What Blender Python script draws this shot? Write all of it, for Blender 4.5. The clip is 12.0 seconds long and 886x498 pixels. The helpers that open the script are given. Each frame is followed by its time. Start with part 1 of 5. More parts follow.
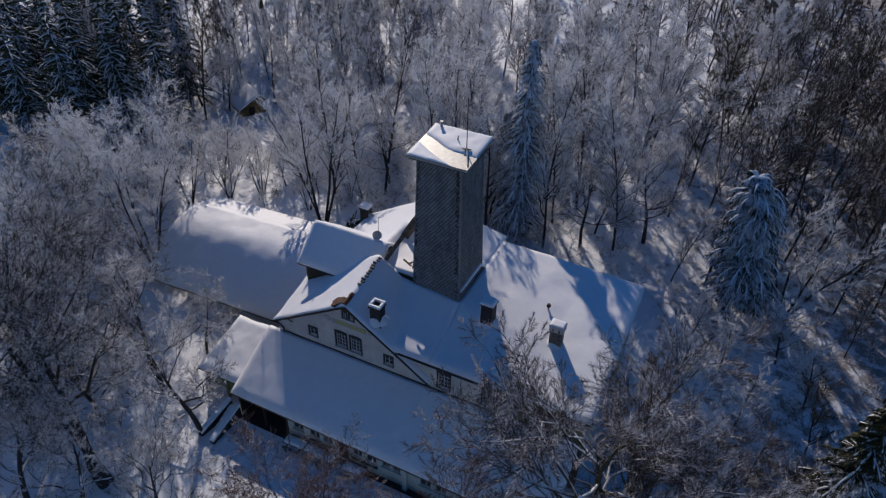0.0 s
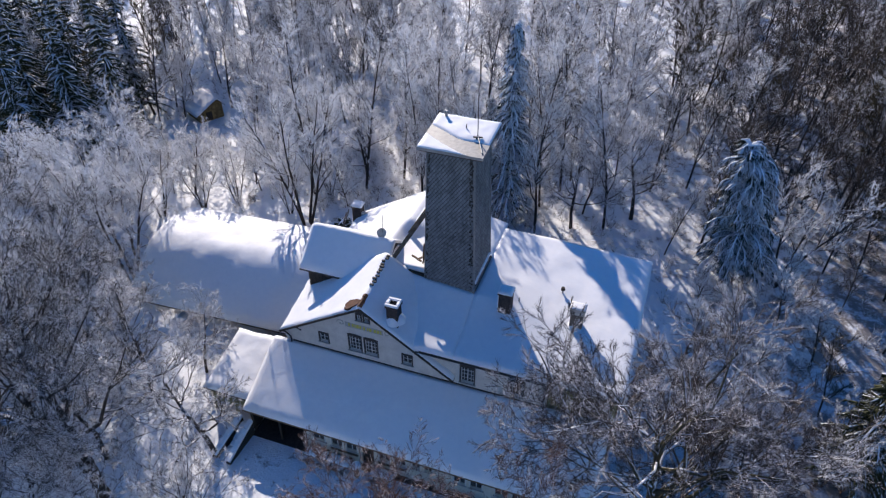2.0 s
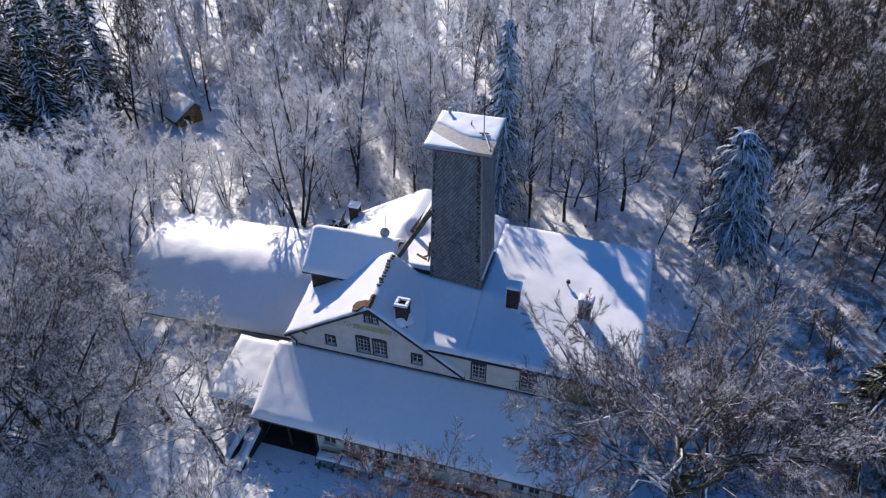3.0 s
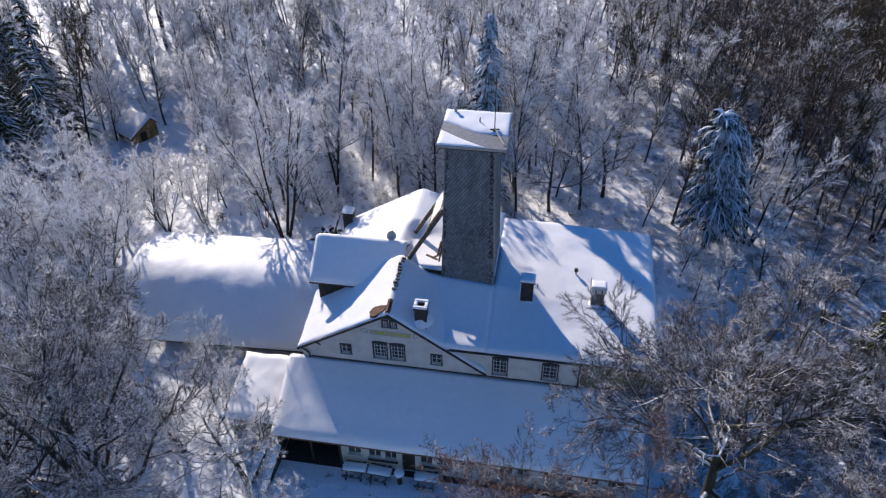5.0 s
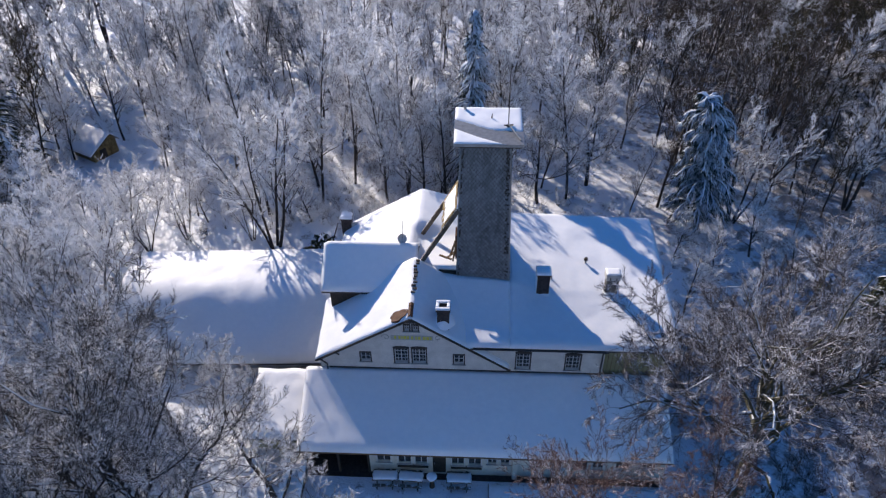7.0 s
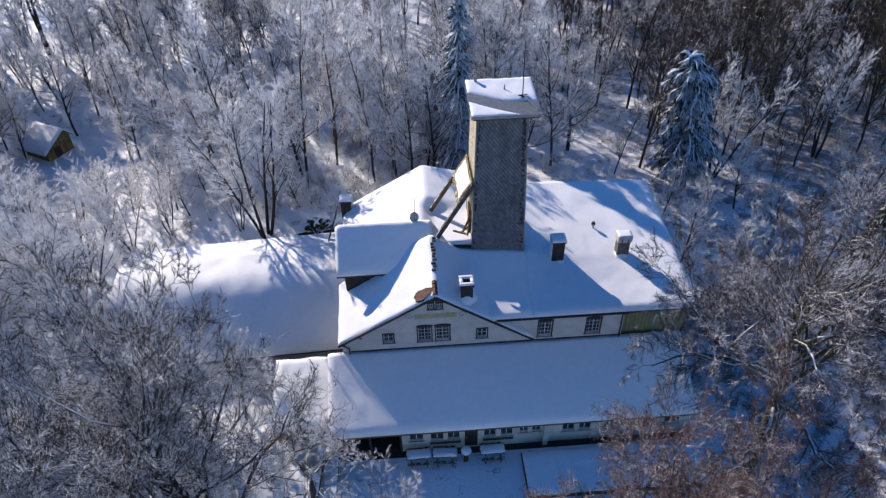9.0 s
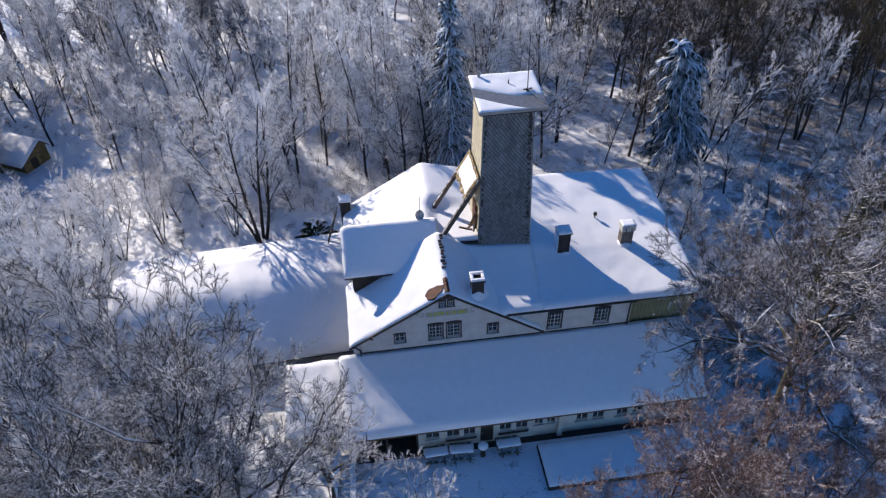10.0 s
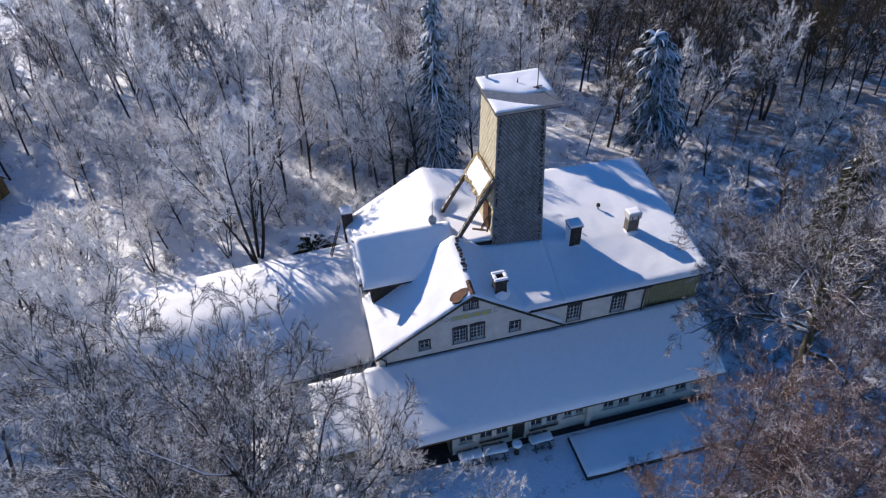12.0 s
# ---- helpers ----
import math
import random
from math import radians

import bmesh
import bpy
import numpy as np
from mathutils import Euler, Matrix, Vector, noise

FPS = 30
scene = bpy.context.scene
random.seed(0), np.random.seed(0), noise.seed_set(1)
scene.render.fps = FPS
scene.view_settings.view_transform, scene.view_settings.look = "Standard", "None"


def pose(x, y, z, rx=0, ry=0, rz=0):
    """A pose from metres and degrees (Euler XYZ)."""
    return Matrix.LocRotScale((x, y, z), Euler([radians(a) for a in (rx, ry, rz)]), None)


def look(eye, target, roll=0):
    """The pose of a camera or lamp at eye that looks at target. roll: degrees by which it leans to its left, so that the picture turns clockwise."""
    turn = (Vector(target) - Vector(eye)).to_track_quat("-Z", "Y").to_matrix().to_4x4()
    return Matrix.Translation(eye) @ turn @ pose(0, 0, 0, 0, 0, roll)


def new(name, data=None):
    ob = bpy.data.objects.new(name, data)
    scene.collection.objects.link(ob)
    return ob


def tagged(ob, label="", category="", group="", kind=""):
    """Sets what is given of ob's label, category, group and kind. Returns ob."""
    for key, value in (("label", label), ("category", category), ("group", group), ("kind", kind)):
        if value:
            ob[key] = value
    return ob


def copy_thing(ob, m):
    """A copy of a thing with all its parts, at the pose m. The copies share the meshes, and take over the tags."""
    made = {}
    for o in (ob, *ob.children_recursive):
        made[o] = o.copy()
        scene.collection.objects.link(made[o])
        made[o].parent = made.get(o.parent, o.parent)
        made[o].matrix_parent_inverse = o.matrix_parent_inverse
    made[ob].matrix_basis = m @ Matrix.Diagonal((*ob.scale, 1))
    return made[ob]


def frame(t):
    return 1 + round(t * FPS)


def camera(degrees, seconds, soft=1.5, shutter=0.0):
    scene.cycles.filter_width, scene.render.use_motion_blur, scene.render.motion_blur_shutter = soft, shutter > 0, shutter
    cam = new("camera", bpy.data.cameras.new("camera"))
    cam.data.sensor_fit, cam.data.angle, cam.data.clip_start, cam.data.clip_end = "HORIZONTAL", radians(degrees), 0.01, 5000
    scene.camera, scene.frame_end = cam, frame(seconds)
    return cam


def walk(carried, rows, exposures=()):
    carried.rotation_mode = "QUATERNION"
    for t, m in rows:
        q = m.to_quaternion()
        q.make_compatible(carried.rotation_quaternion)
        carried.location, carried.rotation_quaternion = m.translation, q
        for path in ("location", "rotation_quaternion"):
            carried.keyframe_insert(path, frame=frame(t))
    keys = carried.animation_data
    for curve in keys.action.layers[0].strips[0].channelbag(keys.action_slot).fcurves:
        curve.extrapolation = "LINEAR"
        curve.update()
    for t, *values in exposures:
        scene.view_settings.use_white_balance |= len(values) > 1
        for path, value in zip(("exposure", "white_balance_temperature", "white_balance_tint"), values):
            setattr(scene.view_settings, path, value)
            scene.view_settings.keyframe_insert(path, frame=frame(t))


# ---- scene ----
cam = camera(65.7, 12.0, 1.25)
PATH = [
    (0, (22.301, -30.76, 43.997), (21.61, -29.315, 42.8), 1.3),
    (0.5, (21.068, -31.009, 43.895), (20.416, -29.551, 42.691), 0.7),
    (1, (19.793, -31.288, 43.694), (19.183, -29.816, 42.486), 0.6),
    (1.5, (18.539, -31.607, 43.495), (17.97, -30.121, 42.284), 0.3),
    (2, (17.336, -31.933, 43.32), (16.806, -30.434, 42.107), 0.1),
    (2.5, (16.097, -32.379, 43.227), (15.61, -30.865, 42.013), -0.0),
    (3, (14.76, -32.69, 43.237), (14.318, -31.166, 42.019), 0.0),
    (4.8, (9.992, -33.735, 43.266), (9.713, -32.177, 42.043), -0.4),
    (5, (9.469, -33.797, 43.266), (9.209, -32.235, 42.043), -0.4),
    (5.5, (8.099, -33.845, 43.26), (7.883, -32.278, 42.035), -0.5),
    (6, (6.767, -33.911, 43.293), (6.595, -32.341, 42.067), -0.6),
    (6.5, (5.483, -33.961, 43.308), (5.351, -32.388, 42.081), -0.7),
    (7, (4.173, -33.955, 43.323), (4.085, -32.382, 42.09), -0.8),
    (7.2, (3.619, -33.934, 43.325), (3.548, -32.366, 42.086), -0.7),
    (9, (-1.45, -33.551, 43.387), (-1.357, -32.03, 42.091), -1.1),
    (9.5, (-2.873, -33.32, 43.427), (-2.734, -31.811, 42.122), -1.1),
    (10, (-4.208, -33.079, 43.455), (-4.025, -31.577, 42.147), -1.4),
    (10.5, (-5.522, -32.824, 43.501), (-5.299, -31.328, 42.193), -1.6),
    (11, (-6.791, -32.567, 43.533), (-6.529, -31.078, 42.224), -1.8),
    (11.5, (-8.102, -32.249, 43.522), (-7.796, -30.766, 42.215), -2.0),
    (12, (-9.523, -31.947, 43.511), (-9.169, -30.472, 42.207), -2.0),
]
walk(cam, [(t, look(eye, target, roll)) for t, eye, target, roll in PATH], [(0.0, -0.77, 6200, 22), (0.2, -0.13, 6200, 22), (0.5, 0.2, 6200, 22), (12.0, 0.2, 6200, 22)])

# ---- light ----
SUN_ELEVATION, SUN_FROM = radians(27.5), Vector((-0.61, 0.79, 0.0)).normalized()
world = bpy.data.worlds.new("winter_sky")
scene.world = world
world.use_nodes = True
sky = world.node_tree.nodes.new("ShaderNodeTexSky")
sky.sky_type, sky.sun_disc = "NISHITA", False
sky.sun_elevation, sky.sun_rotation = SUN_ELEVATION, math.atan2(SUN_FROM.x, SUN_FROM.y) % (2 * math.pi)
sky.air_density, sky.dust_density, sky.ozone_density, sky.altitude = 1.0, 0.0, 5.0, 800
deep = world.node_tree.nodes.new("ShaderNodeHueSaturation")
deep.inputs["Saturation"].default_value = 1.22
world.node_tree.links.new(sky.outputs[0], deep.inputs["Color"])
world.node_tree.links.new(deep.outputs[0], world.node_tree.nodes["Background"].inputs[0])
world.node_tree.nodes["Background"].inputs[1].default_value = 0.116
sun = new("sun", bpy.data.lights.new("sun", "SUN"))
sun.data.energy, sun.data.angle, sun.data.color = 5.0, radians(0.6), (1.0, 0.915, 0.72)
sun.matrix_world = look(SUN_FROM * 100 + Vector((0, 0, 100 * math.tan(SUN_ELEVATION))), (0, 0, 0))


# ---- materials ----
def material(name, paint, rough=0.7, metal=0.0):
    """A node material. paint(tree, coordinates, shader) wires the colour and relief."""
    m = bpy.data.materials.new(name)
    m.use_nodes = True
    tree = m.node_tree
    shader = tree.nodes["Principled BSDF"]
    shader.inputs["Roughness"].default_value, shader.inputs["Metallic"].default_value = rough, metal
    shader.inputs["Specular IOR Level"].default_value = 0.3
    where = tree.nodes.new("ShaderNodeTexCoord").outputs["Object"]
    paint(tree, where, shader)
    return m


def noise_of(tree, where, scale, detail=4.0, rough=0.55):
    n = tree.nodes.new("ShaderNodeTexNoise")
    n.inputs["Scale"].default_value, n.inputs["Detail"].default_value, n.inputs["Roughness"].default_value = scale, detail, rough
    tree.links.new(where, n.inputs["Vector"])
    return n.outputs["Fac"]


def ramp(tree, value, stops):
    r = tree.nodes.new("ShaderNodeValToRGB")
    while len(r.color_ramp.elements) < len(stops):
        r.color_ramp.elements.new(0.5)
    for e, (at, c) in zip(r.color_ramp.elements, stops):
        e.position, e.color = at, (*c, 1.0)
    tree.links.new(value, r.inputs[0])
    return r.outputs[0]


def relief(tree, height, shader, strength=0.3, distance=0.02):
    b = tree.nodes.new("ShaderNodeBump")
    b.inputs["Strength"].default_value, b.inputs["Distance"].default_value = strength, distance
    tree.links.new(height, b.inputs["Height"])
    tree.links.new(b.outputs[0], shader.inputs["Normal"])


def mixed(tree, fac, a, b, kind="MIX"):
    m = tree.nodes.new("ShaderNodeMix")
    m.data_type, m.blend_type = "RGBA", kind
    for value, socket in ((fac, m.inputs[0]), (a, m.inputs[6]), (b, m.inputs[7])):
        if isinstance(value, bpy.types.NodeSocket):
            tree.links.new(value, socket)
        elif isinstance(value, tuple):
            socket.default_value = (*value, 1.0)
        else:
            socket.default_value = value
    return m.outputs[2]


def maths(tree, kind, a, b=0.0):
    m = tree.nodes.new("ShaderNodeMath")
    m.operation, m.use_clamp = kind, False
    for value, socket in ((a, m.inputs[0]), (b, m.inputs[1])):
        if isinstance(value, bpy.types.NodeSocket):
            tree.links.new(value, socket)
        else:
            socket.default_value = value
    return m.outputs[0]


def span(tree, value, low, high):
    r = tree.nodes.new("ShaderNodeMapRange")
    r.clamp = True
    r.inputs[1].default_value, r.inputs[2].default_value = low, high
    tree.links.new(value, r.inputs[0])
    return r.outputs[0]


def upward(tree, low, high):
    """How far a surface looks up: snow and rime lie there."""
    s = tree.nodes.new("ShaderNodeSeparateXYZ")
    tree.links.new(tree.nodes.new("ShaderNodeNewGeometry").outputs["Normal"], s.inputs[0])
    return span(tree, s.outputs[2], low, high)


def plain(a, b, scale, strength=0.3, distance=0.01, fine=0):
    def paint(tree, where, shader):
        big, small = noise_of(tree, where, scale), noise_of(tree, where, fine or scale * 7, 3)
        both = maths(tree, "ADD", maths(tree, "MULTIPLY", big, 0.6), maths(tree, "MULTIPLY", small, 0.4))
        tree.links.new(ramp(tree, both, ((0.35, a), (0.65, b))), shader.inputs["Base Color"])
        relief(tree, both, shader, strength, distance)
    return paint


def snowed(a, b, scale, amount=0.55):
    """A dark surface with snow caught on what looks up and in patches."""
    def paint(tree, where, shader):
        base = ramp(tree, noise_of(tree, where, scale), ((0.35, a), (0.65, b)))
        up = maths(tree, "MULTIPLY", upward(tree, 0.1, 0.75), span(tree, noise_of(tree, where, scale * 1.7), 0.62 - amount * 0.5, 0.75 - amount * 0.5))
        tree.links.new(mixed(tree, up, base, (0.82, 0.85, 0.90)), shader.inputs["Base Color"])
        relief(tree, noise_of(tree, where, scale * 4), shader, 0.4, 0.02)
    return paint


def rimed(bark_a, bark_b, frost, scale=2.2, bias=0.0, wind=0.0):
    """Bark or twigs with rime on one side and in patches; wind shifts the white to the sunlit +y side."""
    def paint(tree, where, shader):
        bark = ramp(tree, noise_of(tree, where, 9), ((0.3, bark_a), (0.7, bark_b)))
        s = tree.nodes.new("ShaderNodeSeparateXYZ")
        tree.links.new(tree.nodes.new("ShaderNodeNewGeometry").outputs["Normal"], s.inputs[0])
        side = maths(tree, "ADD", maths(tree, "MULTIPLY", s.outputs[2], 0.55), maths(tree, "MULTIPLY", s.outputs[0], 0.25 * (1 - wind)))
        # Whitens the sunward side and leaves the shaded side dark, deepening the contrast.
        side = maths(tree, "ADD", side, maths(tree, "MULTIPLY", s.outputs[1], 0.4 * wind))
        patch = maths(tree, "ADD", side, maths(tree, "MULTIPLY", noise_of(tree, where, scale, 5), 1.6))
        patch = span(tree, maths(tree, "ADD", patch, bias), 0.72, 0.84)
        tree.links.new(mixed(tree, patch, bark, frost), shader.inputs["Base Color"])
    return paint


def frosted(bark_a, bark_b, frost, share, scale=0.7):
    """Outermost twigs: hoar frost grown on them in patches lets light through."""
    def paint(tree, where, shader):
        own = tree.nodes.new("ShaderNodeNewGeometry").outputs["Random Per Island"]
        bark = ramp(tree, own, ((0.1, bark_a), (0.9, bark_b)))
        far = maths(tree, "ADD", maths(tree, "MULTIPLY", noise_of(tree, where, scale, 4), 0.9), maths(tree, "MULTIPLY", own, 0.3))
        patch = span(tree, far, 0.98 - 0.75 * share, 1.12 - 0.75 * share)
        colour = mixed(tree, patch, bark, frost)
        tree.links.new(colour, shader.inputs["Base Color"])
        thin, both = tree.nodes.new("ShaderNodeBsdfTranslucent"), tree.nodes.new("ShaderNodeMixShader")
        tree.links.new(colour, thin.inputs["Color"])
        both.inputs[0].default_value = 0.28
        tree.links.new(shader.outputs[0], both.inputs[1])
        tree.links.new(thin.outputs[0], both.inputs[2])
        tree.links.new(both.outputs[0], tree.nodes["Material Output"].inputs["Surface"])
    return paint


def slated(a, b):
    """Slates that each have a shade of their own, with weather stains across them."""
    def paint(tree, where, shader):
        own = tree.nodes.new("ShaderNodeNewGeometry").outputs["Random Per Island"]
        stain = noise_of(tree, where, 0.55, 6)
        long = tree.nodes.new("ShaderNodeMapping")
        long.inputs["Scale"].default_value = (2.6, 2.6, 0.22)
        tree.links.new(where, long.inputs["Vector"])
        streak = noise_of(tree, long.outputs[0], 1.0, 5)
        both = maths(tree, "ADD", maths(tree, "MULTIPLY", own, 0.24), maths(tree, "ADD", maths(tree, "MULTIPLY", stain, 0.55), maths(tree, "MULTIPLY", streak, 0.45)))
        tree.links.new(ramp(tree, both, ((0.32, a), (0.55, tuple(0.6 * p + 0.4 * q for p, q in zip(a, b))), (0.92, b))), shader.inputs["Base Color"])
        relief(tree, noise_of(tree, where, 14, 4), shader, 0.3, 0.01)
    return paint


def snow_paint(tree, where, shader):
    big, mid, small = noise_of(tree, where, 0.35, 3), noise_of(tree, where, 2.3, 4), noise_of(tree, where, 22, 3)
    tree.links.new(ramp(tree, mid, ((0.3, (0.85, 0.87, 0.90)), (0.7, (0.90, 0.91, 0.93)))), shader.inputs["Base Color"])
    h = maths(tree, "ADD", maths(tree, "MULTIPLY", big, 3.0), maths(tree, "ADD", mid, maths(tree, "MULTIPLY", small, 0.15)))
    relief(tree, h, shader, 0.22, 0.05)


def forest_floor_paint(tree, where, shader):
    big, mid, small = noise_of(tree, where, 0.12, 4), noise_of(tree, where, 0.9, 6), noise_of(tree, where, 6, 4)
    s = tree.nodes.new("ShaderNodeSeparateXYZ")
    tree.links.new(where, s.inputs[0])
    # East side darkened: thin snow over dead leaves, plus the woods' dim shade.
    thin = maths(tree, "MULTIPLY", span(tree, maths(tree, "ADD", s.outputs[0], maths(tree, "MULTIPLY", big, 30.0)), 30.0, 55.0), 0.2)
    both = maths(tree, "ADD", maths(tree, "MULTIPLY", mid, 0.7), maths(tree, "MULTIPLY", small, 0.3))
    litter_and_shade = span(tree, maths(tree, "ADD", both, thin), 0.57, 0.67)
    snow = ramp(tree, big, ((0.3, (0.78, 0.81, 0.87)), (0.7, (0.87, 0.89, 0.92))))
    tree.links.new(mixed(tree, maths(tree, "MULTIPLY", litter_and_shade, 0.8), snow, (0.16, 0.13, 0.11)), shader.inputs["Base Color"])
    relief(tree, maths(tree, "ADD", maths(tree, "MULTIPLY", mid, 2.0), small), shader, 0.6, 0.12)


SNOW = material("snow", snow_paint, 0.55)
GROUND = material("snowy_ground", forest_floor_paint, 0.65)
PLASTER = material("white_plaster", plain((0.48, 0.465, 0.435), (0.64, 0.625, 0.585), 1.3, 0.25, 0.004), 0.8)
CREAM = material("cream_plaster", plain((0.50, 0.475, 0.40), (0.66, 0.63, 0.54), 1.3, 0.25, 0.004), 0.8)
OLIVE = material("olive_boards", plain((0.20, 0.19, 0.10), (0.28, 0.26, 0.15), 2.0), 0.8)
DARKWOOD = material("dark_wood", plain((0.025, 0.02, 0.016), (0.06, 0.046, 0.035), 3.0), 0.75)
BROWNWOOD = material("brown_wood", plain((0.09, 0.055, 0.03), (0.16, 0.10, 0.055), 3.0), 0.75)
GREYWOOD = material("grey_wood", snowed((0.07, 0.055, 0.04), (0.15, 0.12, 0.095), 2.5, 0.25), 0.8)
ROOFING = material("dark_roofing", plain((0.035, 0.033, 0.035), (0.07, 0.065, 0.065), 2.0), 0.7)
SLATE = material("grey_slate", slated((0.085, 0.09, 0.092), (0.31, 0.315, 0.315)), 0.6)
# West-face slate: the sun's brightness and warmth are mixed into its colour.
SUNLITSLATE = material("sunlit_slate", slated((0.42, 0.37, 0.25), (0.64, 0.57, 0.40)), 0.65)
RUST = material("rusty_sheet", plain((0.05, 0.022, 0.014), (0.14, 0.06, 0.03), 3.0), 0.7)
PALEBOARD = material("weathered_board", snowed((0.12, 0.08, 0.03), (0.32, 0.23, 0.09), 2.4, 0.15), 0.75)
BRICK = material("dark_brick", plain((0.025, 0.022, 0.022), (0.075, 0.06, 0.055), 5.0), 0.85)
CONCRETE = material("pale_concrete", plain((0.38, 0.37, 0.35), (0.52, 0.51, 0.48), 3.0), 0.85)
OLDRENDER = material("dark_mottled_render", plain((0.05, 0.045, 0.04), (0.20, 0.185, 0.165), 2.2, 0.3, 0.01), 0.9)
METAL = material("grey_metal", plain((0.22, 0.22, 0.22), (0.34, 0.34, 0.33), 4.0, 0.1), 0.45, 0.6)
FRAME = material("dark_window_frame", plain((0.03, 0.026, 0.024), (0.06, 0.05, 0.045), 6.0), 0.5)
BAR = material("pale_glazing_bar", plain((0.5, 0.5, 0.48), (0.62, 0.62, 0.6), 6.0), 0.5)
GLASS = material("dark_glass", plain((0.02, 0.024, 0.03), (0.08, 0.085, 0.09), 1.2, 0.02), 0.1)
LETTER = material("yellow_paint", plain((0.45, 0.42, 0.05), (0.58, 0.52, 0.10), 5.0), 0.7)
SCROLL = material("grey_green_paint", plain((0.30, 0.32, 0.30), (0.40, 0.42, 0.38), 5.0), 0.7)
BARK = material("rimed_bark", rimed((0.022, 0.018, 0.017), (0.06, 0.05, 0.046), (0.80, 0.82, 0.86), 1.8, -0.46), 0.85)
TWIG = material("rimed_twig", rimed((0.05, 0.042, 0.038), (0.10, 0.085, 0.075), (0.88, 0.89, 0.93), 1.6, 0.08), 0.8)
GREYTWIG = material("lightly_rimed_twig", rimed((0.035, 0.032, 0.031), (0.085, 0.078, 0.075), (0.78, 0.79, 0.83), 1.5, -0.36, 1.0), 0.8)
DARKTWIG = material("dark_beech_twig", rimed((0.045, 0.035, 0.03), (0.11, 0.09, 0.078), (0.70, 0.70, 0.75), 1.5, -0.38, 0.8), 0.8)
RIME = material("thick_rime", rimed((0.07, 0.06, 0.055), (0.14, 0.12, 0.11), (0.88, 0.89, 0.93), 1.6, 0.08), 0.8)
BROWNTWIG = material("bare_brown_twig", rimed((0.045, 0.034, 0.028), (0.105, 0.078, 0.063), (0.62, 0.61, 0.63), 1.9, -0.5, 1.0), 0.85)
BUSHTWIG = material("reddish_twig", rimed((0.085, 0.05, 0.04), (0.20, 0.125, 0.10), (0.74, 0.68, 0.69), 1.7, -0.48, 1.0), 0.85)
MOSSBARK = material("mossy_bark", rimed((0.028, 0.026, 0.018), (0.085, 0.08, 0.045), (0.80, 0.82, 0.88), 1.3, -0.36), 0.9)
WHITETIP = material("hoar_frost", frosted((0.04, 0.034, 0.033), (0.11, 0.095, 0.092), (0.86, 0.862, 0.875), 0.76), 0.8)
PALETIP = material("thin_hoar_frost", frosted((0.038, 0.032, 0.031), (0.10, 0.086, 0.083), (0.86, 0.86, 0.88), 0.71), 0.8)
GREYTIP = material("patchy_hoar_frost", frosted((0.028, 0.025, 0.025), (0.08, 0.072, 0.071), (0.86, 0.86, 0.88), 0.54), 0.8)
BEECHTIP = material("sparse_hoar_frost", frosted((0.032, 0.027, 0.027), (0.09, 0.077, 0.077), (0.80, 0.79, 0.83), 0.49), 0.8)
BROWNTIP = material("dark_bare_tips", frosted((0.036, 0.030, 0.027), (0.09, 0.074, 0.066), (0.60, 0.59, 0.62), 0.40), 0.85)
OLIVETIP = material("olive_bare_tips", frosted((0.035, 0.03, 0.016), (0.075, 0.064, 0.034), (0.40, 0.39, 0.38), 0.2), 0.85)
REDTIP = material("reddish_bare_tips", frosted((0.075, 0.045, 0.038), (0.17, 0.105, 0.09), (0.76, 0.74, 0.78), 0.42), 0.85)
NEEDLE = material("snowy_needles", rimed((0.012, 0.022, 0.014), (0.03, 0.045, 0.028), (0.84, 0.87, 0.92), 1.4, 0.1), 0.8)
SPRAY = material("frosted_sprays", rimed((0.012, 0.02, 0.015), (0.035, 0.05, 0.04), (0.74, 0.79, 0.86), 1.1, -0.22), 0.8)
GREENSPRAY = material("green_sprays", rimed((0.02, 0.024, 0.009), (0.055, 0.056, 0.022), (0.74, 0.77, 0.82), 0.9, -0.62), 0.8)
GREENNEEDLE = material("green_needles", rimed((0.03, 0.035, 0.012), (0.07, 0.07, 0.025), (0.80, 0.82, 0.86), 1.1, -0.42), 0.8)


# ---- mesh tools ----
def lay(name, verts, faces, mat, parent=None, label="", smooth=False):
    me = bpy.data.meshes.new(name)
    me.from_pydata(verts, [], faces)
    me.materials.append(mat)
    if smooth:
        me.polygons.foreach_set("use_smooth", [True] * len(me.polygons))
    me.update()
    ob = new(name, me)
    ob.parent = parent
    return tagged(ob, label)


def part(name, bm, mat, parent=None, label="", smooth=False):
    bmesh.ops.recalc_face_normals(bm, faces=bm.faces)
    me = bpy.data.meshes.new(name)
    bm.to_mesh(me)
    bm.free()
    me.materials.append(mat)
    if smooth:
        me.polygons.foreach_set("use_smooth", [True] * len(me.polygons))
    ob = new(name, me)
    ob.parent = parent
    return tagged(ob, label)


def thing(name, label, category, group="", kind="", at=(0, 0, 0)):
    ob = new(name)
    ob.location = at
    return tagged(ob, label, category, group, kind)


def box(bm, x0, x1, y0, y1, z0, z1, m=None, bevel=0.0):
    made = bmesh.ops.create_cube(bm, size=1.0, matrix=Matrix.LocRotScale(((x0 + x1) / 2, (y0 + y1) / 2, (z0 + z1) / 2), None, (abs(x1 - x0), abs(y1 - y0), abs(z1 - z0))))
    if bevel:
        edges = list({e for v in made["verts"] for e in v.link_edges})
        made = bmesh.ops.bevel(bm, geom=edges, offset=bevel, segments=1, affect="EDGES")
    if m is not None:
        bmesh.ops.transform(bm, matrix=m, verts=made["verts"])
    return bm


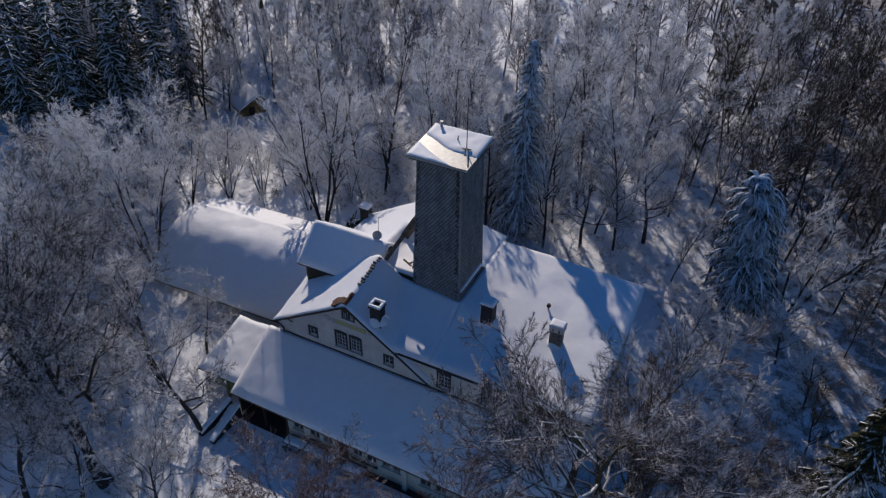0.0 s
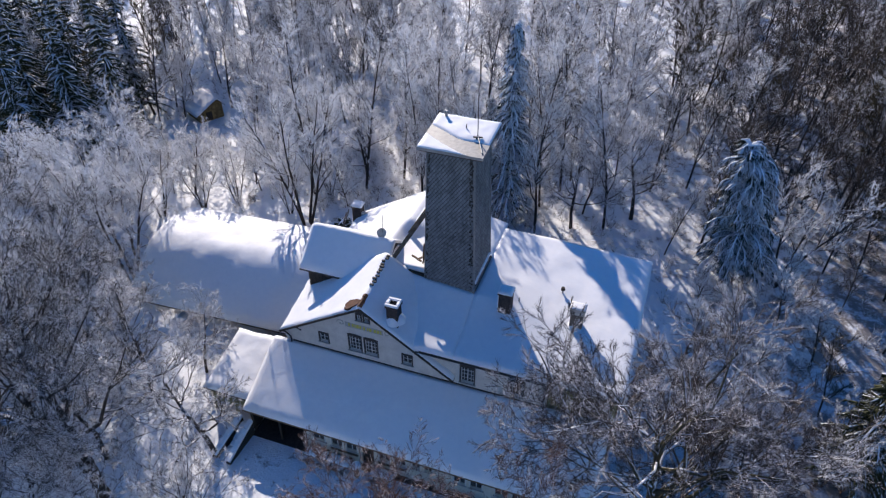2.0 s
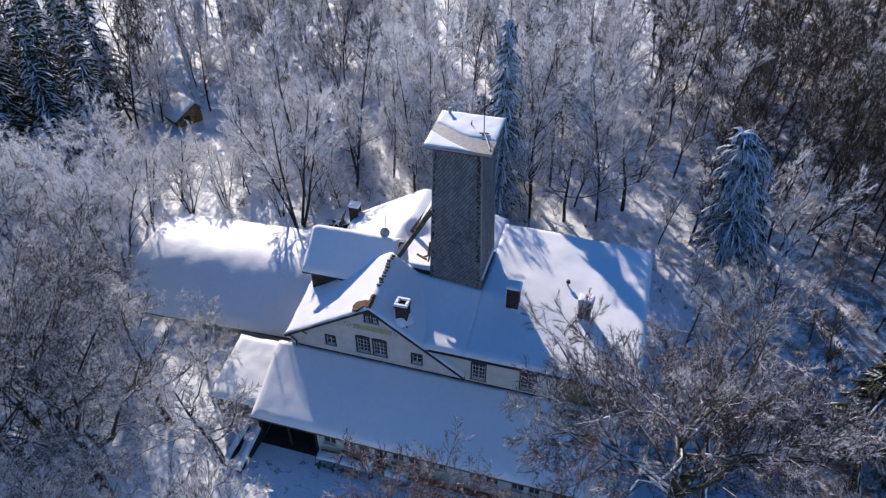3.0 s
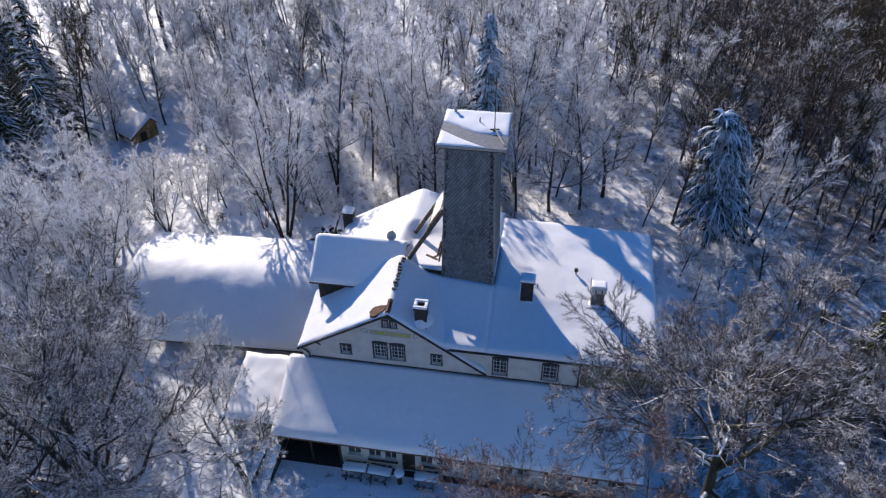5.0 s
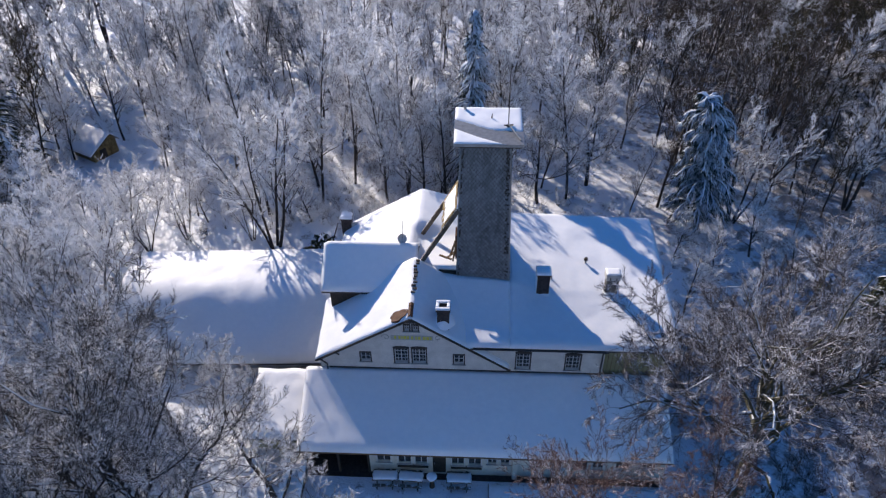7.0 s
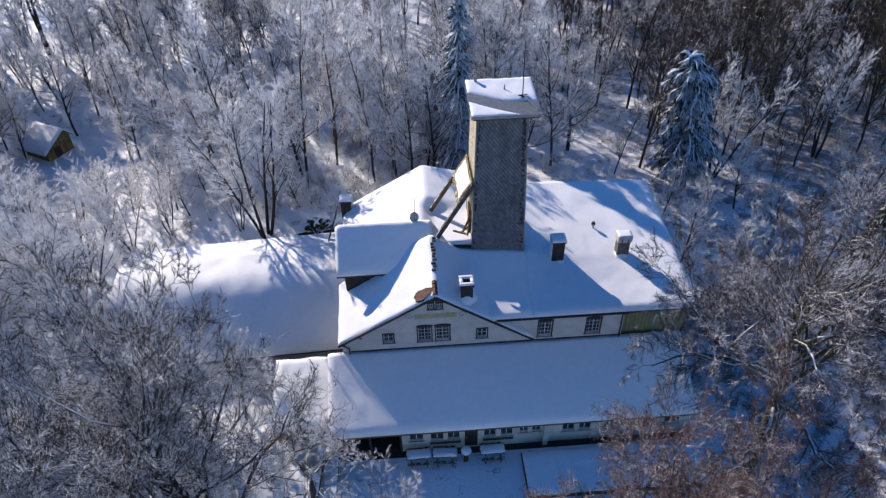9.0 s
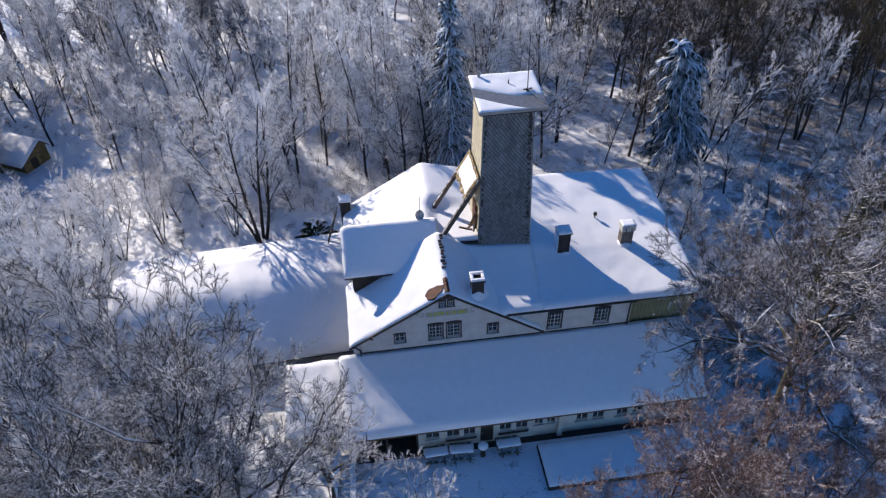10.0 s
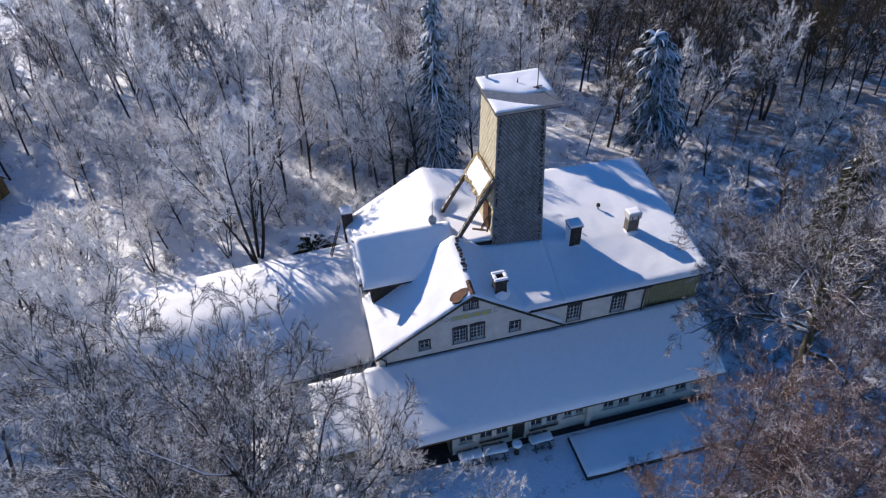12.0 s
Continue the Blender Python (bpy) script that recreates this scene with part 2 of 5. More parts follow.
def block(x0, x1, y0, y1, z0, z1, bevel=0.0, m=None):
    return box(bmesh.new(), x0, x1, y0, y1, z0, z1, m, bevel)


def beam(bm, a, b, w, h):
    """A squared timber from a to b."""
    a, b = Vector(a), Vector(b)
    way = (b - a).normalized()
    side = way.cross(Vector((0, 0, 1)))
    side = side.normalized() if side.length > 1e-4 else Vector((1, 0, 0))
    up = side.cross(way)
    ring = [(-w / 2, -h / 2), (w / 2, -h / 2), (w / 2, h / 2), (-w / 2, h / 2)]
    low = [bm.verts.new(a + side * s + up * u) for s, u in ring]
    top = [bm.verts.new(b + side * s + up * u) for s, u in ring]
    bm.faces.new(low[::-1]), bm.faces.new(top)
    for i in range(4):
        bm.faces.new((low[i], low[(i + 1) % 4], top[(i + 1) % 4], top[i]))
    return bm


def tube(bm, a, b, r0, r1, n=8):
    a, b = Vector(a), Vector(b)
    turn = (b - a).to_track_quat("Z", "Y").to_matrix().to_4x4()
    bmesh.ops.create_cone(bm, cap_ends=True, segments=n, radius1=r0, radius2=r1, depth=(b - a).length, matrix=Matrix.Translation((a + b) / 2) @ turn)
    return bm


def panel(corners, holes, thick, frame_of):
    """A wall from its outline and the rectangles cut through it, both as (u, v); frame_of(u, v, depth) gives the place."""
    bm = bmesh.new()
    bm.faces.new([bm.verts.new((u, v, 0)) for u, v in corners])
    for u0, u1, v0, v1 in holes:
        for co, no in (((u0, 0, 0), (1, 0, 0)), ((u1, 0, 0), (1, 0, 0)), ((0, v0, 0), (0, 1, 0)), ((0, v1, 0), (0, 1, 0))):
            bmesh.ops.bisect_plane(bm, geom=bm.verts[:] + bm.edges[:] + bm.faces[:], plane_co=co, plane_no=no)
    gone = []
    for f in bm.faces:
        c = f.calc_center_median()
        if any(u0 < c.x < u1 and v0 < c.y < v1 for u0, u1, v0, v1 in holes):
            gone.append(f)
    bmesh.ops.delete(bm, geom=gone, context="FACES")
    made = bmesh.ops.extrude_face_region(bm, geom=bm.faces[:])
    for v in made["geom"]:
        if isinstance(v, bmesh.types.BMVert):
            v.co.z = thick
    for v in bm.verts:
        v.co = frame_of(v.co.x, v.co.y, v.co.z)
    return bm


def sheet(name, mat, parent, x0, x1, y0, y1, height, thick, step=0.3, soft=(1, 1, 1, 1), rough=0.05, radius=0.45, label="", low=0.0):
    """A closed layer over a stretch of roof: height(x, y) is its underside; soft says which rims (x0, x1, y0, y1) round off. y0, y1 may be functions of x."""
    ya = y0 if callable(y0) else (lambda x: y0)
    yb = y1 if callable(y1) else (lambda x: y1)
    nx = max(2, round((x1 - x0) / step))
    ny = max(2, round((yb((x0 + x1) / 2) - ya((x0 + x1) / 2)) / step))
    top, bottom = [], []
    for i in range(nx + 1):
        for j in range(ny + 1):
            x = x0 + (x1 - x0) * i / nx
            y = ya(x) + (yb(x) - ya(x)) * j / ny
            d = 9.0
            if soft[0]: d = min(d, x - x0)
            if soft[1]: d = min(d, x1 - x)
            if soft[2]: d = min(d, y - ya(x))
            if soft[3]: d = min(d, yb(x) - y)
            k = min(1.0, max(0.0, d / radius))
            k = 0.35 + 0.65 * math.sqrt(1 - (1 - k) ** 2)
            wobble = rough * (noise.noise((x * 0.55, y * 0.55, 3.1)) + 0.5 * noise.noise((x * 1.7, y * 1.7, 8.4)))
            lip = rough * 1.6 * noise.noise((x * 0.9, y * 0.9, 5.5)) if d < 0.01 else 0.0
            z = height(x, y)
            top.append((x + (lip if soft[0] or soft[1] else 0), y + lip, z + thick * k + wobble * (0.3 + 0.7 * k)))
            bottom.append((x, y, z - low))
    n = len(top)
    at = lambda i, j: i * (ny + 1) + j
    faces = []
    for i in range(nx):
        for j in range(ny):
            q = (at(i, j), at(i + 1, j), at(i + 1, j + 1), at(i, j + 1))
            faces.append(q)
            faces.append(tuple(n + c for c in q[::-1]))
    rim = [at(i, 0) for i in range(nx + 1)] + [at(nx, j) for j in range(1, ny + 1)] + [at(i, ny) for i in range(nx - 1, -1, -1)] + [at(0, j) for j in range(ny - 1, 0, -1)]
    for a, b in zip(rim, rim[1:] + rim[:1]):
        faces.append((n + a, n + b, b, a))
    return lay(name, top + bottom, faces, mat, parent, label, smooth=mat is SNOW)


# ---- ground ----
def smooth_step(a, b, x):
    k = min(1.0, max(0.0, (x - a) / (b - a)))
    return k * k * (3 - 2 * k)


def ground_z(x, y):
    z = 2.9 * smooth_step(-1, 22, y)
    if x < -14:
        z -= 4.0 * smooth_step(14, 42, -x) * smooth_step(8, 36, y)
    far = math.hypot(x - 4, y - 6)
    z += (0.4 * noise.noise((x * 0.06, y * 0.06, 0.5)) + 0.14 * noise.noise((x * 0.3, y * 0.3, 2.5))) * smooth_step(18, 32, far)
    return z - 30.0 * smooth_step(220, 1000, far)


def build_ground():
    far = [-2600, -1300, -700, -400, -260, -180, -140]
    xs = np.unique(np.concatenate([np.linspace(-110, 110, 161), far, [-v for v in far]]))
    ys = np.unique(np.concatenate([np.linspace(-60, 160, 161), far, [200, 260, 400, 700, 1300, 2600]]))
    verts = [(x, y, ground_z(x, y)) for x in xs for y in ys]
    n = len(ys)
    faces = [(i * n + j, (i + 1) * n + j, (i + 1) * n + j + 1, i * n + j + 1) for i in range(len(xs) - 1) for j in range(n - 1)]
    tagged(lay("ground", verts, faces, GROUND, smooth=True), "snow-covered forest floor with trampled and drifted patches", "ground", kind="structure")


build_ground()

# ---- the inn ----
inn = thing("inn", "white mountain inn with deep snow on all its roofs", "building")


def between(xs, zs, x):
    return float(np.interp(x, xs, zs))


def roof_front_gable(x, y):
    return 10.93 + 0.235 * min(4.6, max(0.0, y)) - (0.612 * -x if x < 0 else 0.69 * x)


def roof_front_slope(x, y):
    a = 8.24
    b = between((0.2, 2.65, 6.8, 9.3, 14, 19), (10.9, 10.55, 10.16, 9.55, 9.0, 8.9), x)
    c = between((7, 19), (10.15, 9.75), x)
    bend = 1.0 + 0.45 * (1 - smooth_step(7.5, 11.0, x))
    return a + max(0.0, (y + 0.35) / 4.95) ** bend * (b - a) if y < 4.6 else b + (y - 4.6) / 8.8 * (c - b)


def roof_main(x, y):
    z = 11.92 - (0.585 * (-0.18 - x) if x < -0.18 else 0.26 * (x + 0.18))
    if x > -0.9:
        z += (11.02 - z) * (1 - smooth_step(8.3, 9.6, y)) * smooth_step(-0.9, 0.4, x)
    return z


def roof_cross(x, y):
    return 12.25 - (0.86 * (5.97 - y) if y < 5.97 else 0.75 * (y - 5.97))


def roof_porch(x, y):
    return 2.66 + (y + 5.35) * 0.49


def roof_wing(x, y):
    z = between((-26, -7), (4.9, 5.85), x)
    d = 9.9 - y
    if d < -1.6:
        return z + 0.24 * (d + 0.8)
    z -= 0.06 * (min(d, 0.6) + 1.6)
    if d > 0.6:
        z -= 0.06 * (min(d, 3.0) - 0.6) + 0.145 * (min(d, 3.0) - 0.6) ** 2
    return z - 0.75 * max(0.0, d - 3.0)


def roof_side(x, y):
    return 2.7 + (y + 4.5) * 0.22


def roofed(name, x0, x1, y0, y1, height, snow=0.28, soft=(1, 1, 1, 1), step=0.3, rough=0.05, radius=0.45):
    r = sheet(name, ROOFING, inn, x0, x1, y0, y1, lambda x, y: height(x, y) - 0.15, 0.15, 0.8, (0, 0, 0, 0), 0.0)
    sheet("snow_cover", SNOW, r, x0, x1, y0, y1, lambda x, y: height(x, y) + 0.004, snow, step, soft, rough, radius, label="deep fresh snow")
    return r


roofed("front_gable_roof", -7.0, 6.95, -0.42, 4.7, roof_front_gable, 0.26, (1, 1, 1, 0), 0.22, 0.05, 0.7)
roofed("front_roof", 0.2, 6.9, lambda x: 0.2 if x < 3.75 else -0.33, 4.65, roof_front_slope, 0.28, (0, 0, 1, 0))
roofed("east_roof", 6.9, 18.8, -0.33, 13.4, roof_front_slope, 0.28, (0, 1, 1, 1))
roofed("main_roof", -7.0, 6.9, lambda x: 6.0 if x < -0.4 else 4.75, 14.1, roof_main, 0.3, (1, 0, 0, 1))
roofed("cross_gable_roof", -6.9, 0.12, 3.28, 8.8, roof_cross, 0.3, (1, 0, 1, 0), 0.22)
roofed("porch_roof", -7.95, 18.2, -5.38, 0.0, roof_porch, 0.24, (1, 1, 1, 0))
roofed("west_wing_roof", -26.2, -6.75, 3.4, 14.6, roof_wing, 0.42, (1, 0, 1, 1), 0.35, 0.08)
roofed("side_roof", -12.0, -7.8, -4.5, 1.0, roof_side, 0.34, (1, 0, 1, 1), 0.3, 0.08)

# walls
WINDOWS = [(-3.82, -3.05, 6.3, 7.15), (-1.34, -0.32, 6.22, 7.66), (-0.06, 0.98, 6.22, 7.66), (2.92, 3.70, 6.22, 7.12), (7.38, 8.42, 5.95, 7.46), (10.90, 11.98, 5.95, 7.42), (-0.53, -0.12, 9.45, 10.0), (0.05, 0.48, 9.45, 10.0)]
OUTLINE = [(-6.5, -0.3), (13.62, -0.3), (13.62, 8.1), (4.0, 8.1), (0, 10.8), (-6.5, 6.8)]
part("front_wall", panel(OUTLINE, WINDOWS, 0.35, lambda u, v, d: Vector((u, d, v))), PLASTER, inn)
part("east_front_wall", block(13.64, 18.4, 0.35, 0.65, -0.3, 8.25), BROWNWOOD, inn, "weathered brown boarded wall")
part("east_side_wall", block(18.1, 18.4, 0.66, 13.0, -0.3, 8.3), PLASTER, inn)
part("back_wall", block(-6.5, 18.4, 13.02, 13.3, 1.0, 9.0), PLASTER, inn)
part("west_wall", block(-6.8, -6.52, 0.0, 13.0, -0.3, 6.7), PLASTER, inn)
bm = bmesh.new()
for k in range(16):
    box(bm, 13.7 + 0.29 * k, 13.95 + 0.29 * k, 0.30, 0.349, 4.6, 8.15)
part("cladding", bm, OLIVE, inn, "upright weathered boards")

# walls of the cross gable: boarded cheeks and end
bm = bmesh.new()
for y0, y1 in ((3.62, 3.72),):
    f = [bm.verts.new(p) for p in ((-6.35, y0, 7.2), (-2.6, y0, 9.6), (-2.6, y0, 10.1), (-6.35, y0, 10.1))]
    bm.faces.new(f)
    made = bmesh.ops.extrude_face_region(bm, geom=bm.faces[:])
    bmesh.ops.translate(bm, vec=(0, y1 - y0, 0), verts=[v for v in made["geom"] if isinstance(v, bmesh.types.BMVert)])
part("dormer_cheek", bm, DARKWOOD, inn, "dark boarded dormer cheek")
part("dormer_end_wall", panel([(3.75, 6.8), (8.4, 6.8), (8.4, 10.0), (5.97, 12.15), (3.75, 10.1)], [], 0.2, lambda u, v, d: Vector((-6.4 + d, u, v))), DARKWOOD, inn)
bm = bmesh.new()
for k in range(12):
    box(bm, -6.33 + 0.31 * k, -6.06 + 0.31 * k, 3.585, 3.618, 8.0 + 0.02 * k, 10.08)
part("cheek_boards", bm, DARKWOOD, inn)

# verge boards, gutters and downpipes of the front
bm = bmesh.new()
for a, b in (((-7.02, -0.45, 6.60), (0, -0.45, 10.90)), ((0, -0.45, 10.90), (6.97, -0.45, 6.10))):
    beam(bm, a, b, 0.06, 0.17)
part("verge_board", bm, DARKWOOD, inn, "dark barge boards under the gable snow")
part("gutter", tube(bmesh.new(), (3.95, -0.40, 8.14), (13.75, -0.40, 8.14), 0.055, 0.055), ROOFING, inn)
bm = bmesh.new()
tube(bm, (13.62, -0.38, 8.1), (13.45, -0.1, 7.75), 0.06, 0.06)
tube(bm, (13.45, -0.1, 7.78), (13.45, -0.1, 5.4), 0.06, 0.06)
part("downpipe", bm, ROOFING, inn)
bm = bmesh.new()
tube(bm, (-6.95, -0.3, 6.62), (-6.65, -0.2, 6.4), 0.06, 0.06)
tube(bm, (-6.65, -0.2, 6.42), (-6.3, -0.12, 5.95), 0.06, 0.06)
tube(bm, (-6.3, -0.12, 6.0), (-6.3, -0.12, 5.1), 0.06, 0.06)
part("downpipe", bm, ROOFING, inn)
part("gutter_stay", tube(bmesh.new(), (-5.6, -0.35, 7.4), (-5.35, -0.08, 6.9), 0.05, 0.05), ROOFING, inn)
# Thin dark strip along the foot of the front wall, above the porch.
part("wall_foot_strip", block(-6.2, 13.6, -0.06, -0.005, 5.33, 5.60), ROOFING, inn, "dark strip where wall meets porch roof")

# bare tiles on the ridge of the gable
rr = random.Random(4)
for k in range(11):
    y = 1.6 + k * 0.27 + 0.06 * rr.random()
    z = roof_front_gable(0, y)
    w = rr.choice((0.05, 0.09, 0.2))
    bm = bmesh.new()
    box(bm, w - 0.16, w + 0.05 + 0.12 * rr.random(), y, y + 0.10 + 0.08 * rr.random(), 0.2, 0.30 + 0.06 * rr.random(), Matrix.Translation((0.1 * rr.random(), 0, z - 0.02)))
    part("ridge_tile", bm, ROOFING, inn, "dark ridge tile showing through snow")
bm = bmesh.new()
for k in range(4):
    y = -0.4 + k * 0.3
    z = roof_front_gable(0, y) + 0.24
    for s, slope in ((-1, 0.5), (1, 0.55)):
        q = [bm.verts.new(p) for p in ((0, y, z + 0.12), (s * 0.17, y, z + 0.12 - 0.17 * slope), (s * 0.17, y + 0.28, z + 0.13 - 0.17 * slope), (0, y + 0.28, z + 0.14))]
        lo = [bm.verts.new(v.co - Vector((0, 0, 0.1))) for v in q]
        bm.faces.new(q), bm.faces.new(lo[::-1])
        for i in range(4):
            bm.faces.new((q[i], lo[i], lo[(i + 1) % 4], q[(i + 1) % 4]))
part("bare_ridge", bm, RUST, inn, "rust-red ridge tiles blown bare")
bm = bmesh.new()
n = 26
ring, low = [], []
for k in range(n):
    a = 2 * math.pi * k / n
    r = 1 + 0.12 * math.sin(3 * a + 1) + 0.06 * math.sin(7 * a)
    x, y = -0.85 + 0.62 * r * math.cos(a), 0.12 + 0.42 * r * math.sin(a)
    y = max(y, -0.40)
    ring.append(bm.verts.new((x, y, roof_front_gable(x, y) + 0.315)))
    low.append(bm.verts.new((x, y, roof_front_gable(x, y) + 0.1)))
bm.faces.new(ring)
for k in range(n):
    bm.faces.new((ring[k], low[k], low[(k + 1) % n], ring[(k + 1) % n]))
part("bare_roof_patch", bm, RUST, inn, "rust-brown roof covering blown bare")


def window_at(u0, u1, v0, v1, bars, y=0.0, owner=None, arched=False, trim=None):
    w = part("window", block(u0, u1, y + 0.12, y + 0.14, v0, v1), GLASS, owner or inn, "dark panes with pale bars in a dark frame")
    bm = bmesh.new()
    box(bm, u0 - 0.05, u0 + 0.035, y - 0.05, y + 0.1, v0 - 0.06, v1 + 0.08)
    box(bm, u1 - 0.035, u1 + 0.05, y - 0.05, y + 0.1, v0 - 0.06, v1 + 0.08)
    box(bm, u0 + 0.03, u1 - 0.03, y - 0.05, y + 0.1, v1 - 0.03, v1 + 0.08)
    if arched:
        for k in range(5):
            a0, a1 = math.pi * k / 5, math.pi * (k + 1) / 5
            c, r = (u0 + u1) / 2, (u1 - u0) / 2 + 0.06
            beam(bm, (c + r * math.cos(a0), y - 0.03, v1 + 0.06 + 0.11 * math.sin(a0)), (c + r * math.cos(a1), y - 0.03, v1 + 0.06 + 0.11 * math.sin(a1)), 0.07, 0.08)
    part("frame", bm, trim or FRAME, w)
    part("sill", block(u0 - 0.1, u1 + 0.1, y - 0.13, y + 0.1, v0 - 0.11, v0 - 0.062), CONCRETE, w, "pale sill with a line of snow")
    if trim is None:
        bm = bmesh.new()
        for a, b, c, d in ((u0 + 0.036, u0 + 0.09, v0, v1 - 0.031), (u1 - 0.09, u1 - 0.036, v0, v1 - 0.031), (u0 + 0.091, u1 - 0.091, v0, v0 + 0.06), (u0 + 0.091, u1 - 0.091, v1 - 0.08, v1 - 0.031)):
            box(bm, a, b, y + 0.07, y + 0.118, c, d)
        part("casement", bm, BAR, w, "pale inner casement")
    bm = bmesh.new()
    for k in range(1, bars[0]):
        u = u0 + (u1 - u0) * k / bars[0]
        t = 0.028 if k * 2 == bars[0] else 0.013
        box(bm, u - t, u + t, y + 0.08, y + 0.118, v0, v1)
    for k in range(1, bars[1]):
        v = v0 + (v1 - v0) * k / bars[1]
        box(bm, u0, u1, y + 0.082, y + 0.116, v - 0.013, v + 0.013)
    part("glazing_bars", bm, BAR, w, "pale glazing bars")


for u0, u1, v0, v1 in WINDOWS:
    small = v1 - v0 < 1.2
    window_at(u0, u1, v0, v1, (2, 2) if small else (4, 4), arched=not small)

# painted band in the gable: unreadable letters between scrolls
bm = bmesh.new()
rr = random.Random(9)
u = -1.25
while u < 1.3:
    w = rr.choice((0.10, 0.14, 0.2))
    v = 8.72 - 0.02 * u
    box(bm, u, u + w, -0.012, -0.004, v - 0.15, v + 0.15)
    u += w + rr.choice((0.05, 0.06, 0.16))
tagged(part("lettering", bm, LETTER, inn, "band of faded yellow painted letters"), kind="stuff")
bm = bmesh.new()
box(bm, -1.5, 1.5, -0.008, -0.003, 8.48, 8.96)
for s in (-1, 1):
    for k in range(9):
        a0, a1 = 0.7 * k, 0.7 * (k + 1)
        r0, r1 = 0.34 - 0.03 * k, 0.34 - 0.03 * (k + 1)
        c = s * 1.85
        beam(bm, (c + s * r0 * math.cos(a0), -0.012, 8.72 + r0 * math.sin(a0)), (c + s * r1 * math.cos(a1), -0.012, 8.72 + r1 * math.sin(a1)), 0.02, 0.07)
part("painted_scroll", bm, SCROLL, inn, "grey painted scroll frame")

# ---- porch ----
PORCH_Y = -5.0
porch_holes = [(-2.35, -1.35, 1.33, 2.08), (-0.85, 0.1, 1.23, 2.13), (0.35, 1.25, 1.23, 2.13), (1.6, 2.55, 0.05, 2.2), (2.95, 3.85, 1.23, 2.13), (4.15, 5.05, 1.23, 2.13), (5.5, 6.15, 1.48, 2.03), (6.4, 7.05, 1.48, 2.03), (8.6, 9.5, 1.28, 2.08), (9.8, 10.7, 1.28, 2.08), (11.6, 12.5, 1.28, 2.08), (12.8, 13.6, 1.28, 2.08), (14.4, 15.4, 1.28, 2.08), (16.0, 17.2, 1.28, 2.08)]
part("porch_wall", panel([(-2.9, -0.3), (17.9, -0.3), (17.9, 2.68), (-2.9, 2.68)], porch_holes, 0.25, lambda u, v, d: Vector((u, PORCH_Y + d, v))), CREAM, inn, "cream plastered porch wall")
for u0, u1, v0, v1 in porch_holes:
    if v0 > 1:
        window_at(u0, u1, v0, v1, (2, 1), PORCH_Y, trim=BAR)
door = part("door", block(1.62, 2.53, PORCH_Y + 0.1, PORCH_Y + 0.16, 0.05, 2.18), DARKWOOD, inn, "dark panelled porch door")
part("handle", block(1.7, 1.76, PORCH_Y + 0.02, PORCH_Y + 0.1, 1.05, 1.2), METAL, door)
for u in (-0.9, 2.9):
    part("window_box", block(u, u + 2.2, PORCH_Y - 0.16, PORCH_Y - 0.01, 0.86, 1.08, 0.01), DARKWOOD, inn, "dark empty flower box")
# Dark wood up to the roof stands in for shade inside the veranda.
part("porch_inner_wall", block(-7.54, -2.9, -1.4, -1.2, -0.3, 4.38), DARKWOOD, inn, "back wall of the open veranda, coloured dark for the shade inside")
# West side closed by an added wall that keeps sun out of the veranda.
bm = bmesh.new()
bm.faces.new([bm.verts.new((-7.75, y, z)) for y, z in ((-4.9, -0.3), (-0.05, -0.3), (-0.05, 5.0), (-4.9, 2.68))])
made = bmesh.ops.extrude_face_region(bm, geom=bm.faces[:])
bmesh.ops.translate(bm, vec=(0.2, 0, 0), verts=[v for v in made["geom"] if isinstance(v, bmesh.types.BMVert)])
part("porch_sun_blocker", bm, DARKWOOD, inn)
part("porch_end_wall", block(-3.0, -2.75, PORCH_Y + 0.26, -1.2, -0.3, 2.8), CREAM, inn)
part("porch_east_wall", block(17.65, 17.9, PORCH_Y + 0.26, 0.3, -0.3, 2.8), CREAM, inn)
for x in (-7.5, -5.2, -3.05):
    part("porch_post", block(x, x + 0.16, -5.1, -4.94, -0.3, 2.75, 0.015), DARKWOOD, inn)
part("fascia", block(-7.95, 18.2, -5.40, -5.34, 2.52, 2.66), BROWNWOOD, inn, "brown eaves board of the porch")
part("buttress", block(7.25, 7.6, -5.3, PORCH_Y - 0.005, -0.3, 2.6), CREAM, inn)
bm = bmesh.new()
for x, r in ((-11.6, 0.4), (-9.7, 0.3)):
    box(bm, x, x + 0.2, -4.2, -4.0, -0.2, 2.6)
box(bm, -11.8, -7.85, -4.02, -3.8, 0.9, 2.68)
box(bm, -11.9, -11.65, -3.79, 0.8, -0.2, 2.7)
part("side_wall", bm, OLIVE, inn, "olive-brown boarded side wall")
# west wing wall under the eaves
bm = bmesh.new()
box(bm, -25.9, -6.9, 13.9, 14.2, 0.2, 4.0)
box(bm, -25.9, -25.6, 6.5, 13.89, 0.2, 2.2)
part("west_wing_wall", bm, CREAM, inn)

# ---- tower ----
tower = thing("lookout_tower", "square slate-clad lookout tower rising through the inn roof", "tower")
T_LOW, T_TOP = (3.0, 6.85, 4.52, 8.75, 8.8), (3.28, 6.44, 4.83, 8.43, 21.75)


def tower_at(u, v, side):
    """A place on a tower face: u across from 0 to 1, v up from 0 to 1, and the face's outward normal."""
    x0, x1, y0, y1, z = (a + (b - a) * v for a, b in zip(T_LOW, T_TOP))
    return {"front": Vector((x0 + (x1 - x0) * u, y0, z)), "east": Vector((x1, y0 + (y1 - y0) * u, z)), "back": Vector((x1 - (x1 - x0) * u, y1, z)), "west": Vector((x0, y1 - (y1 - y0) * u, z))}[side]


